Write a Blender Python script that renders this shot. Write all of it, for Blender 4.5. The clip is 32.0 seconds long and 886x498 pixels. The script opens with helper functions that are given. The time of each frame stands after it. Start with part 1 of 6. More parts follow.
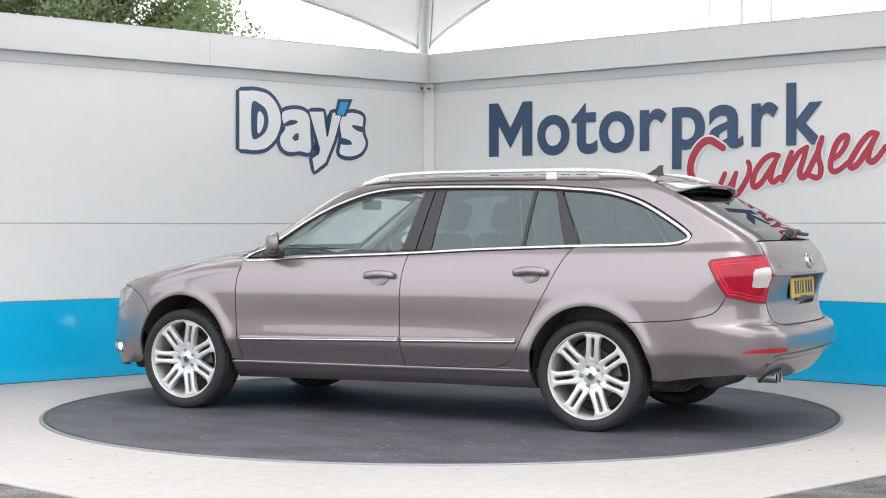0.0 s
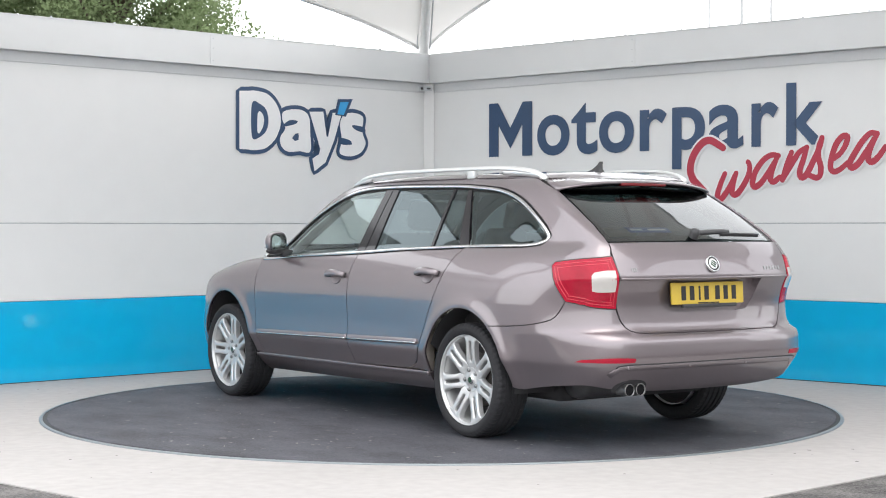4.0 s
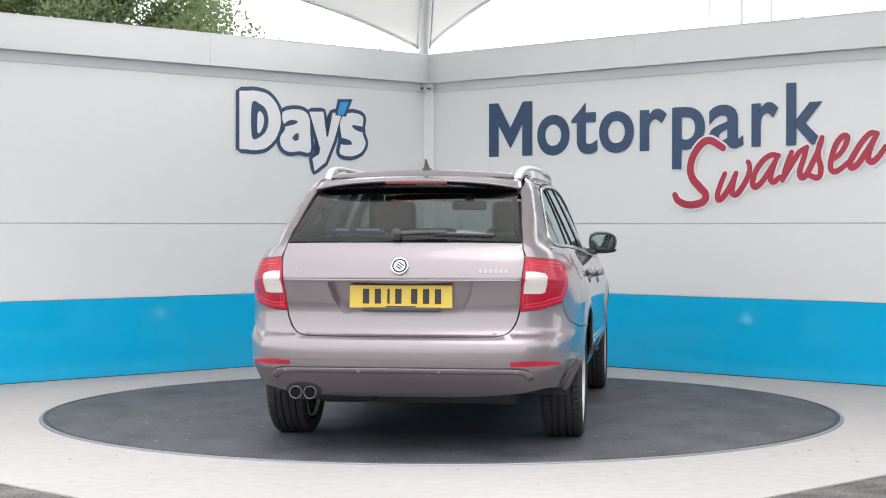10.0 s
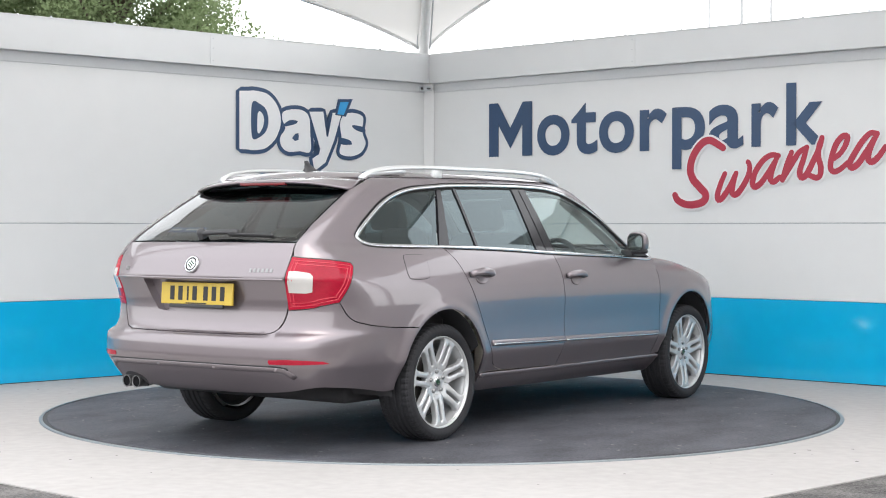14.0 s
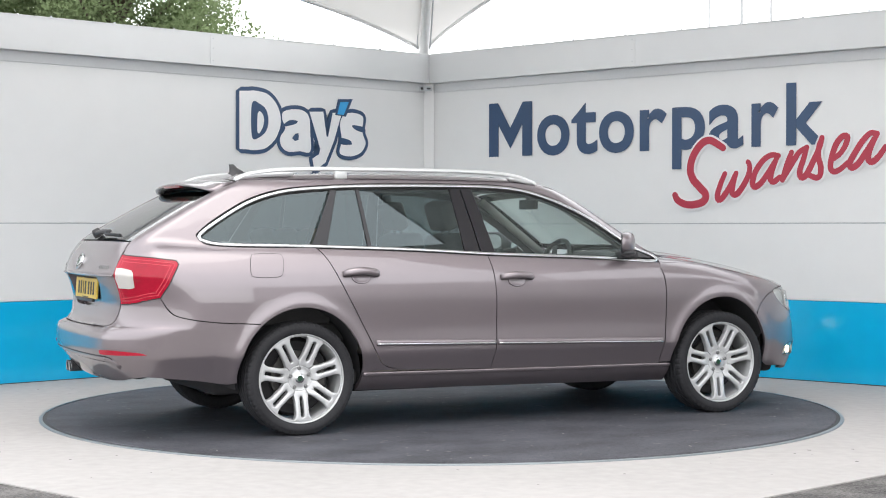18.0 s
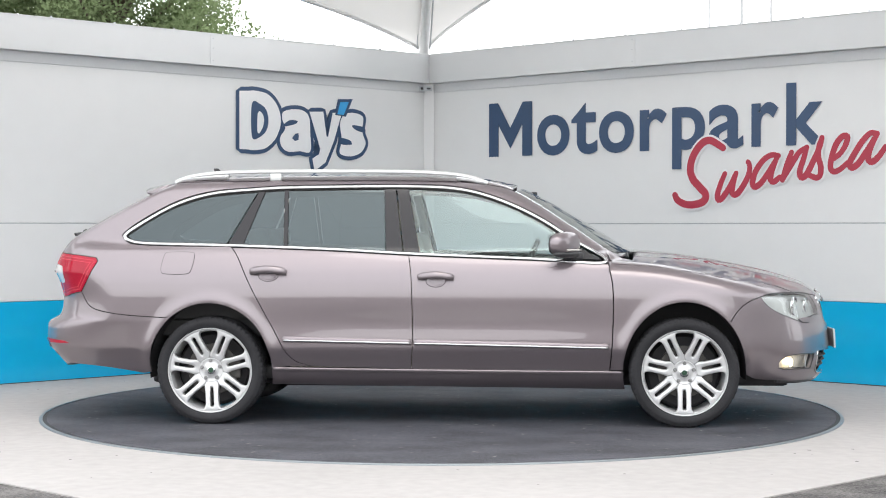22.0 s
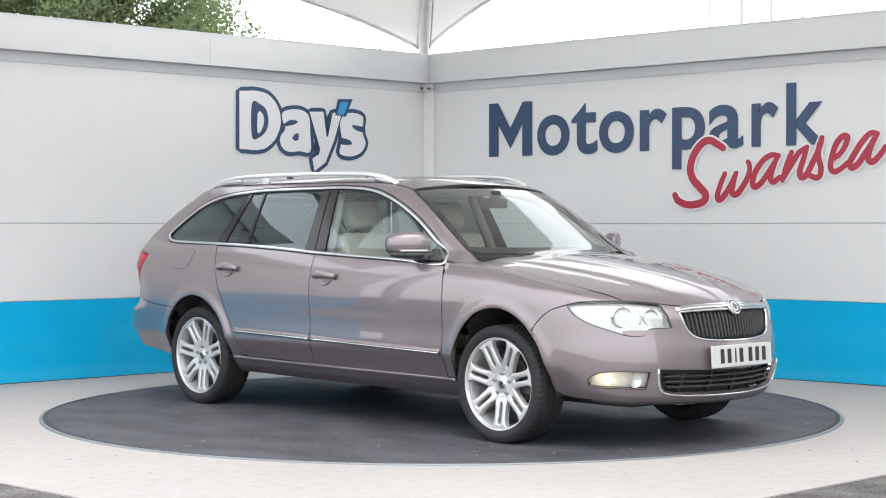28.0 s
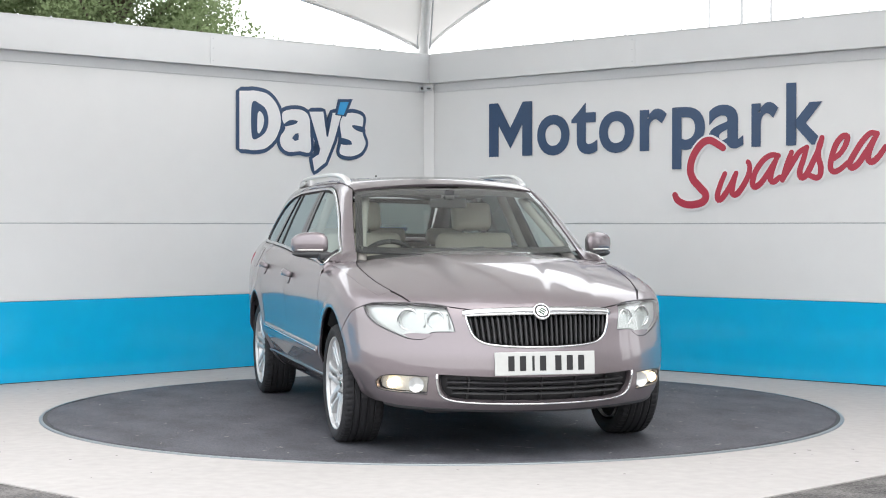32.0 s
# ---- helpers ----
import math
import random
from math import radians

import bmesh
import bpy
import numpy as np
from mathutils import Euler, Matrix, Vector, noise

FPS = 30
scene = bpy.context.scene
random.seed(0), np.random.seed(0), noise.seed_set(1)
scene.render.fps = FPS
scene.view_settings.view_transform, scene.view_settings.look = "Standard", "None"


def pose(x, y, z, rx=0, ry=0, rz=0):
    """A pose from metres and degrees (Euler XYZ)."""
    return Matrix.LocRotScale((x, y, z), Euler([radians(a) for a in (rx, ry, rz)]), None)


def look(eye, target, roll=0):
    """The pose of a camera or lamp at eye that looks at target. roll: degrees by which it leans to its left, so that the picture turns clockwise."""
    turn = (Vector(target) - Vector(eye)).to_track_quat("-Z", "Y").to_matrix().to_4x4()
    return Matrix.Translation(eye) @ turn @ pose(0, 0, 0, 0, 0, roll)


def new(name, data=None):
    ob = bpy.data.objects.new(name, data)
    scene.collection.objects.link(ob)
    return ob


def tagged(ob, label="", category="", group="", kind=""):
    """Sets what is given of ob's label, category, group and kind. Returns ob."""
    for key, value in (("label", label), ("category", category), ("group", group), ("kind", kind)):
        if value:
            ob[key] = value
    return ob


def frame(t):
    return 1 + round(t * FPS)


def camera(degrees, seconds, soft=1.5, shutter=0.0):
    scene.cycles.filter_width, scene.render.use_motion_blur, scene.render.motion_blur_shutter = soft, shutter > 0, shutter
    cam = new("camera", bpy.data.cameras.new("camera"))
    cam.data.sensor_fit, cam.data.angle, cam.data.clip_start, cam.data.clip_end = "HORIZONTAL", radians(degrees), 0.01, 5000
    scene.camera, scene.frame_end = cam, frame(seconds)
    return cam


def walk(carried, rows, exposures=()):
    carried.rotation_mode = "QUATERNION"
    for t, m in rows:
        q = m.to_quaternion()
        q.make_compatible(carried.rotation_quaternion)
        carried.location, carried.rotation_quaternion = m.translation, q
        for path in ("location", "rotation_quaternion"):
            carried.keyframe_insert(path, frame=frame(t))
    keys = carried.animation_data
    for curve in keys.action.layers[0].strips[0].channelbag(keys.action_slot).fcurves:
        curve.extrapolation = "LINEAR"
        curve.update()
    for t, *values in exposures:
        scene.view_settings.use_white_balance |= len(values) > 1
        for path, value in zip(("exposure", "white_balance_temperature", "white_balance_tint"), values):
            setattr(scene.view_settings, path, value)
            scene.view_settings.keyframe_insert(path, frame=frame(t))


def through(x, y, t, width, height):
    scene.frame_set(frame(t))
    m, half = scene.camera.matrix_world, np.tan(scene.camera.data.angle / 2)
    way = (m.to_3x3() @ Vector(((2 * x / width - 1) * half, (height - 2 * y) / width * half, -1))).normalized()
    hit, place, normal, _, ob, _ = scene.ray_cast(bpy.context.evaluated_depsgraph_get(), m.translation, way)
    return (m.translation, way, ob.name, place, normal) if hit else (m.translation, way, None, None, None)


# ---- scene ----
# ---------- camera: stands still on a tripod ----------
cam = camera(30.127, 32.0, soft=1.05)
EYE = Vector((0.0, -10.513, 1.162))
STAND = Matrix.Translation(EYE) @ pose(0, 0, 0, 90 - 0.748, 0, -0.05)
walk(cam, [(0.0, STAND), (32.0, STAND)], [(0.0, 0.0), (32.0, 0.0)])

# ---------- daylight: bright overcast ----------
world = bpy.data.worlds.new("overcast_sky")
scene.world = world
world.use_nodes = True
wn = world.node_tree.nodes
wn.clear()
sky = wn.new("ShaderNodeTexSky")
sky.sky_type, sky.sun_disc = "NISHITA", False
sky.sun_elevation, sky.sun_rotation = radians(64), radians(160)
sky.air_density, sky.dust_density = 1.2, 4.0
cloud = wn.new("ShaderNodeMix")
cloud.data_type = "RGBA"
cloud.inputs["Factor"].default_value = 0.82
cloud.inputs["B"].default_value = (10.2, 10.3, 10.4, 1)
wbg = wn.new("ShaderNodeBackground")
wbg.inputs["Strength"].default_value = 0.283
wout = wn.new("ShaderNodeOutputWorld")
wl = world.node_tree.links
wl.new(sky.outputs["Color"], cloud.inputs["A"])
wl.new(cloud.outputs["Result"], wbg.inputs["Color"])
wl.new(wbg.outputs["Background"], wout.inputs["Surface"])

sun = new("sun", bpy.data.lights.new("sun", "SUN"))
sun.data.energy, sun.data.angle, sun.data.color = 0.55, radians(35), (1.0, 0.97, 0.93)
sun.matrix_world = look((2.0, -5.5, 12.0), (0, 0, 0))


# ---------- materials ----------
def material(name, color, rough=0.5, metal=0.0, var=0.0, scale=6.0, bump=0.0, bump_scale=60.0, coat=0.0,
             coat_rough=0.03, emit=None, power=0.0, spec=0.5, stretch=(1, 1, 1), dark=None):
    """A principled surface with colour variation at two scales and fine relief."""
    m = bpy.data.materials.new(name)
    m.use_nodes = True
    nt = m.node_tree
    b = nt.nodes["Principled BSDF"]
    b.inputs["Base Color"].default_value = (*color, 1)
    b.inputs["Roughness"].default_value = rough
    b.inputs["Metallic"].default_value = metal
    b.inputs["Coat Weight"].default_value = coat
    b.inputs["Coat Roughness"].default_value = coat_rough
    b.inputs["Specular IOR Level"].default_value = spec
    if emit:
        b.inputs["Emission Color"].default_value = (*emit, 1)
        b.inputs["Emission Strength"].default_value = power
    if var or bump:
        co = nt.nodes.new("ShaderNodeTexCoord")
        mp = nt.nodes.new("ShaderNodeMapping")
        mp.inputs["Scale"].default_value = stretch
        nt.links.new(co.outputs["Object"], mp.inputs["Vector"])
    if var:
        big, fine = nt.nodes.new("ShaderNodeTexNoise"), nt.nodes.new("ShaderNodeTexNoise")
        big.inputs["Scale"].default_value, big.inputs["Detail"].default_value = scale * 0.25, 6
        fine.inputs["Scale"].default_value, fine.inputs["Detail"].default_value = scale * 6, 8
        add = nt.nodes.new("ShaderNodeMath")
        add.operation = "ADD"
        rng = nt.nodes.new("ShaderNodeMapRange")
        rng.inputs["From Min"].default_value, rng.inputs["From Max"].default_value = 0.72, 1.28
        mix = nt.nodes.new("ShaderNodeMix")
        mix.data_type = "RGBA"
        lo = dark or tuple(c * (1 - var) for c in color)
        hi = tuple(min(1.0, c * (1 + var * 0.5)) for c in color)
        mix.inputs["A"].default_value, mix.inputs["B"].default_value = (*lo, 1), (*hi, 1)
        for n in (big, fine):
            nt.links.new(mp.outputs["Vector"], n.inputs["Vector"])
        nt.links.new(big.outputs["Fac"], add.inputs[0])
        nt.links.new(fine.outputs["Fac"], add.inputs[1])
        nt.links.new(add.outputs[0], rng.inputs["Value"])
        nt.links.new(rng.outputs["Result"], mix.inputs["Factor"])
        nt.links.new(mix.outputs["Result"], b.inputs["Base Color"])
    if bump:
        tex, bp = nt.nodes.new("ShaderNodeTexNoise"), nt.nodes.new("ShaderNodeBump")
        tex.inputs["Scale"].default_value, tex.inputs["Detail"].default_value = bump_scale, 6
        bp.inputs["Strength"].default_value, bp.inputs["Distance"].default_value = bump, 0.01
        nt.links.new(mp.outputs["Vector"], tex.inputs["Vector"])
        nt.links.new(tex.outputs["Fac"], bp.inputs["Height"])
        nt.links.new(bp.outputs["Normal"], b.inputs["Normal"])
    return m


def glass_material(name, tint, rough=0.0, mixing=0.05, sheen=(1, 1, 1)):
    """A thin pane: clear tinted view through it and a Fresnel gloss."""
    m = bpy.data.materials.new(name)
    m.use_nodes = True
    nt = m.node_tree
    nt.nodes.clear()
    out, mix = nt.nodes.new("ShaderNodeOutputMaterial"), nt.nodes.new("ShaderNodeMixShader")
    tr, gl = nt.nodes.new("ShaderNodeBsdfTransparent"), nt.nodes.new("ShaderNodeBsdfGlossy")
    lw, po, ma = nt.nodes.new("ShaderNodeLayerWeight"), nt.nodes.new("ShaderNodeMath"), nt.nodes.new("ShaderNodeMath")
    tr.inputs["Color"].default_value = (*tint, 1)
    gl.inputs["Roughness"].default_value = rough
    gl.inputs["Color"].default_value = (*sheen, 1)
    lw.inputs["Blend"].default_value = 0.5
    po.operation, ma.operation = "POWER", "MULTIPLY_ADD"
    po.inputs[1].default_value = 4.0
    ma.inputs[1].default_value, ma.inputs[2].default_value = 0.9, mixing
    nt.links.new(lw.outputs["Facing"], po.inputs[0])
    nt.links.new(po.outputs[0], ma.inputs[0])
    nt.links.new(ma.outputs[0], mix.inputs["Fac"])
    nt.links.new(tr.outputs["BSDF"], mix.inputs[1])
    nt.links.new(gl.outputs["BSDF"], mix.inputs[2])
    nt.links.new(mix.outputs["Shader"], out.inputs["Surface"])
    return m


def fabric_material(name, color, through=0.26, grain=1.4, low=0.93):
    """A thin skin, membrane or leaf: part of the light comes through it softly."""
    m = bpy.data.materials.new(name)
    m.use_nodes = True
    nt = m.node_tree
    nt.nodes.clear()
    out, mix = nt.nodes.new("ShaderNodeOutputMaterial"), nt.nodes.new("ShaderNodeMixShader")
    df, tl = nt.nodes.new("ShaderNodeBsdfDiffuse"), nt.nodes.new("ShaderNodeBsdfTranslucent")
    tex, ramp = nt.nodes.new("ShaderNodeTexNoise"), nt.nodes.new("ShaderNodeMix")
    tex.inputs["Scale"].default_value = grain
    ramp.data_type = "RGBA"
    ramp.inputs["A"].default_value = (*[c * low for c in color], 1)
    ramp.inputs["B"].default_value = (*color, 1)
    nt.links.new(tex.outputs["Fac"], ramp.inputs["Factor"])
    for n in (df, tl):
        nt.links.new(ramp.outputs["Result"], n.inputs["Color"])
    mix.inputs["Fac"].default_value = through
    nt.links.new(df.outputs["BSDF"], mix.inputs[1])
    nt.links.new(tl.outputs["BSDF"], mix.inputs[2])
    nt.links.new(mix.outputs["Shader"], out.inputs["Surface"])
    return m


def paint_material(name, color, flake):
    """Metallic car paint: flakes under clear lacquer."""
    m = material(name, color, rough=0.38, metal=0.70, coat=1.0, coat_rough=0.008)
    nt = m.node_tree
    b = nt.nodes["Principled BSDF"]
    b.inputs["Coat IOR"].default_value = 1.66
    co, tex, mix = nt.nodes.new("ShaderNodeTexCoord"), nt.nodes.new("ShaderNodeTexVoronoi"), nt.nodes.new("ShaderNodeMix")
    tex.inputs["Scale"].default_value = 900
    mix.data_type = "RGBA"
    mix.inputs["A"].default_value = (*[c * (1 - flake) for c in color], 1)
    mix.inputs["B"].default_value = (*[c * (1 + flake) for c in color], 1)
    nt.links.new(co.outputs["Object"], tex.inputs["Vector"])
    nt.links.new(tex.outputs["Color"], mix.inputs["Factor"])
    nt.links.new(mix.outputs["Result"], b.inputs["Base Color"])
    return m


WALL = material("white_coated_panel", (0.73, 0.735, 0.735), 0.45, var=0.02, scale=0.8, bump=0.004, bump_scale=5)
FASCIA = material("white_fascia_metal", (0.64, 0.65, 0.655), 0.38, var=0.02, scale=1.0, bump=0.004, bump_scale=8)
GREYTRIM = material("grey_trim_metal", (0.46, 0.48, 0.50), 0.45, var=0.08, scale=3)
# Greyer than WALL: the shade under the fascia is put into this colour.
STRIP = material("fascia_shade_grey", (0.64, 0.65, 0.66), 0.5, var=0.03)
DARKJOINT = material("dark_joint", (0.045, 0.047, 0.05), 0.7, var=0.1)
BLUE = material("gloss_blue_panel", (0.006, 0.43, 0.74), 0.12, var=0.05, scale=1.0, bump=0.01, bump_scale=6)
NAVY = material("navy_vinyl", (0.028, 0.066, 0.142), 0.35, var=0.06)
RED = material("red_vinyl", (0.40, 0.020, 0.05), 0.35, var=0.06)
SKYBLUE = material("light_blue_vinyl", (0.03, 0.32, 0.66), 0.35, var=0.05)
WHITE = material("white_vinyl", (0.765, 0.77, 0.78), 0.35, var=0.03)
CONCRETE = material("painted_concrete", (0.40, 0.384, 0.374), 0.85, var=0.10, scale=2.2, bump=0.10, bump_scale=45, spec=0.2)
ASPHALT = material("grey_asphalt", (0.13, 0.123, 0.119), 0.9, var=0.9, scale=14, bump=0.8, bump_scale=120)
MAT = material("black_turntable_mat", (0.073, 0.074, 0.087), 0.66, scale=9, var=0.6, bump=0.35, bump_scale=70, stretch=(1, 1.7, 1))
STEEL = material("galvanised_steel", (0.28, 0.31, 0.33), 0.42, metal=0.7, var=0.12, scale=9)
MEMBRANE = fabric_material("white_membrane", (0.76, 0.745, 0.72))
MAST = material("white_mast_paint", (0.86, 0.86, 0.85), 0.4, var=0.04)
COLUMN = material("weathered_column_paint", (0.45, 0.46, 0.47), 0.5, var=0.05)
LEAF = fabric_material("tree_leaf", (0.33, 0.42, 0.22), 0.45, 5.0, 0.4)
BARK = material("bark", (0.12, 0.09, 0.07), 0.9, var=0.4, scale=12, bump=0.6)


# ---------- mesh helpers ----------
def part(name, bm, mat, parent=None, label="", smooth=False):
    """Links a bmesh as one mesh object under a thing or a part."""
    me = bpy.data.meshes.new(name)
    if smooth:
        for f in bm.faces:
            f.smooth = True
    bm.to_mesh(me)
    bm.free()
    me.materials.append(mat)
    ob = new(name, me)
    if parent is not None:
        ob.parent = parent
    if label:
        ob["label"] = label
    return ob


def shared(name, me, parent, m=None):
    """One more object on a mesh that exists already."""
    ob = new(name, me)
    ob.parent = parent
    if m is not None:
        ob.matrix_basis = m
    return ob


def box_bm(x0, x1, y0, y1, z0, z1, bevel=0.0, seg=2):
    bm = bmesh.new()
    bmesh.ops.create_cube(bm, size=1)
    for v in bm.verts:
        v.co = Vector(((x0 + x1) / 2 + v.co.x * (x1 - x0), (y0 + y1) / 2 + v.co.y * (y1 - y0), (z0 + z1) / 2 + v.co.z * (z1 - z0)))
    if bevel:
        bmesh.ops.bevel(bm, geom=bm.edges[:], offset=bevel, segments=seg, affect="EDGES", profile=0.6)
    return bm


def lathe_bm(profile, segs=64, closed=False):
    """Turns (radius, height) pairs round the y axis."""
    bm = bmesh.new()
    rings = []
    for r, h in profile:
        rings.append([bm.verts.new((r * math.cos(2 * math.pi * i / segs), h, r * math.sin(2 * math.pi * i / segs))) for i in range(segs)])
    n = len(rings)
    for k in range(n if closed else n - 1):
        a, b = rings[k], rings[(k + 1) % n]
        for i in range(segs):
            j = (i + 1) % segs
            bm.faces.new((a[i], a[j], b[j], b[i]))
    bmesh.ops.recalc_face_normals(bm, faces=bm.faces[:])
    return bm


def disc_bm(radius, z0, z1, segs=160, bevel=0.0, inner=0.0):
    bm = bmesh.new()
    prof = [(inner, z1), (radius - bevel, z1), (radius, z1 - bevel), (radius, z0), (inner, z0)]
    rings = [[bm.verts.new((r * math.cos(2 * math.pi * i / segs), r * math.sin(2 * math.pi * i / segs), h)) for i in range(segs)] for r, h in prof]
    m = len(rings)
    for k in range(m if inner else m - 1):
        a, b = rings[k], rings[(k + 1) % m]
        for i in range(segs):
            j = (i + 1) % segs
            if inner or (k != 0 and k != m - 2):
                bm.faces.new((a[i], a[j], b[j], b[i]))
    if not inner:
        bmesh.ops.delete(bm, geom=rings[0] + rings[-1], context="VERTS")
        bm.faces.new(rings[1])
        bm.faces.new(rings[3])
    bmesh.ops.recalc_face_normals(bm, faces=bm.faces[:])
    return bm


def prism_bm(outline, y0, y1):
    """A flat outline in x, z given depth from y0 to y1."""
    bm = bmesh.new()
    a = [bm.verts.new((x, y0, z)) for x, z in outline]
    b = [bm.verts.new((x, y1, z)) for x, z in outline]
    bm.faces.new(a)
    bm.faces.new(b[::-1])
    for i in range(len(a)):
        j = (i + 1) % len(a)
        bm.faces.new((a[j], a[i], b[i], b[j]))
    bmesh.ops.recalc_face_normals(bm, faces=bm.faces[:])
    return bm


def smooth_loop(pts, step=0.02, closed=True):
    """A Catmull-Rom curve through points."""
    n, out = len(pts), []
    P = [np.array(p, float) for p in pts]
    for i in range(n if closed else n - 1):
        p1, p2 = P[i], P[(i + 1) % n]
        p0 = P[i - 1] if closed or i else p1 * 2 - p2
        p3 = P[(i + 2) % n] if closed or i + 2 < n else p2 * 2 - p1
        k = max(1, int(np.linalg.norm(p2 - p1) / step))
        for u in np.arange(k) / k:
            out.append(0.5 * (2 * p1 + (p2 - p0) * u + (2 * p0 - 5 * p1 + 4 * p2 - p3) * u * u + (3 * p1 - p0 - 3 * p2 + p3) * u ** 3))
    if not closed:
        out.append(P[-1])
    return out


# ---------- the yard: ground, slab, turntable ----------
CORNER = Vector((-0.115, 4.6, 0))
LEFT, RIGHT = Vector((-0.7299, -0.6836, 0)), Vector((0.7342, -0.6789, 0))
LEFT_IN, RIGHT_IN = Vector((0.6836, -0.7299, 0)), Vector((-0.6789, -0.7342, 0))

bm = bmesh.new()
bmesh.ops.create_grid(bm, x_segments=24, y_segments=24, size=400)
for v in bm.verts:
    v.co.z = -0.006
tagged(part("ground", bm, ASPHALT), "worn grey asphalt of the yard round the slab", "ground", kind="structure")

# the slab runs parallel to the walls, 6.9 m along each of them
front = CORNER + LEFT * 6.91 + RIGHT * 6.92
slab_pts = [CORNER - LEFT_IN * 0.35 - RIGHT_IN * 0.35, CORNER + LEFT * 6.91 - LEFT_IN * 0.3, front, CORNER + RIGHT * 6.92 - RIGHT_IN * 0.3]
bm = bmesh.new()
top = [bm.verts.new((p.x, p.y, 0.0)) for p in slab_pts]
bot = [bm.verts.new((p.x, p.y, -0.2)) for p in slab_pts]
bm.faces.new(top)
for i in range(4):
    bm.faces.new((top[(i + 1) % 4], top[i], bot[i], bot[(i + 1) % 4]))
bmesh.ops.recalc_face_normals(bm, faces=bm.faces[:])
tagged(part("floor", bm, CONCRETE), "cream-painted concrete slab under the turntable", "floor", kind="structure")

random.seed(11)
specks = bmesh.new()
for i in range(140):
    p = CORNER + LEFT * random.uniform(0.3, 6.6) + RIGHT * random.uniform(0.3, 6.6)
    r = random.uniform(0.004, 0.011)
    if math.hypot(p.x, p.y) > 2.6:
        specks.faces.new([specks.verts.new((p.x + r * random.uniform(0.6, 1.3) * math.cos(k), p.y + r * random.uniform(0.6, 1.6) * math.sin(k), 0.0015)) for k in np.arange(6) * 1.047])
tagged(part("grit", specks, material("dark_grit", (0.09, 0.085, 0.08), 0.9)), "small dark grit specks on the concrete slab", "grit", kind="stuff")

table = tagged(new("turntable"), "round motorised car turntable with black rubber mat", "turntable")
part("platform", disc_bm(2.455, -0.05, 0.010, 200, 0.004), MAT, table, "scuffed black rubber platform")
ring = tagged(new("turntable_ring"), "thin galvanised steel ring set in concrete round the turntable", "ring")
part("rim", disc_bm(2.502, -0.05, 0.008, 200, 0.003, inner=2.480), STEEL, ring)
part("gap", disc_bm(2.481, -0.05, 0.003, 200, 0.0, inner=2.454), DARKJOINT, ring, "dark gap beside the rotating platform")
random.seed(4)
scuff = bmesh.new()
for i in range(300):
    a, r = random.uniform(0, 6.283), 2.35 * math.sqrt(random.random())
    c, w, h, t = Vector((r * math.cos(a), r * math.sin(a), 0.0115)), random.uniform(0.004, 0.03), random.uniform(0.003, 0.008), random.uniform(0, 3.14)
    u, q = Vector((math.cos(t), math.sin(t), 0)), Vector((-math.sin(t), math.cos(t), 0))
    scuff.faces.new([scuff.verts.new(c + u * w * math.cos(k) + q * h * math.sin(k)) for k in np.arange(6) * 1.047])
tagged(part("grit_specks", scuff, material("pale_grit", (0.27, 0.26, 0.25), 0.9), table), kind="stuff")


# ---------- the two walls ----------
def wall_frame(direction, inward):
    """x runs along the wall from the corner, y out of the wall into the yard."""
    m = Matrix.Identity(4)
    for r in range(3):
        m[r][0], m[r][1], m[r][2], m[r][3] = direction[r], inward[r], (0, 0, 1)[r], CORNER[r]
    return m


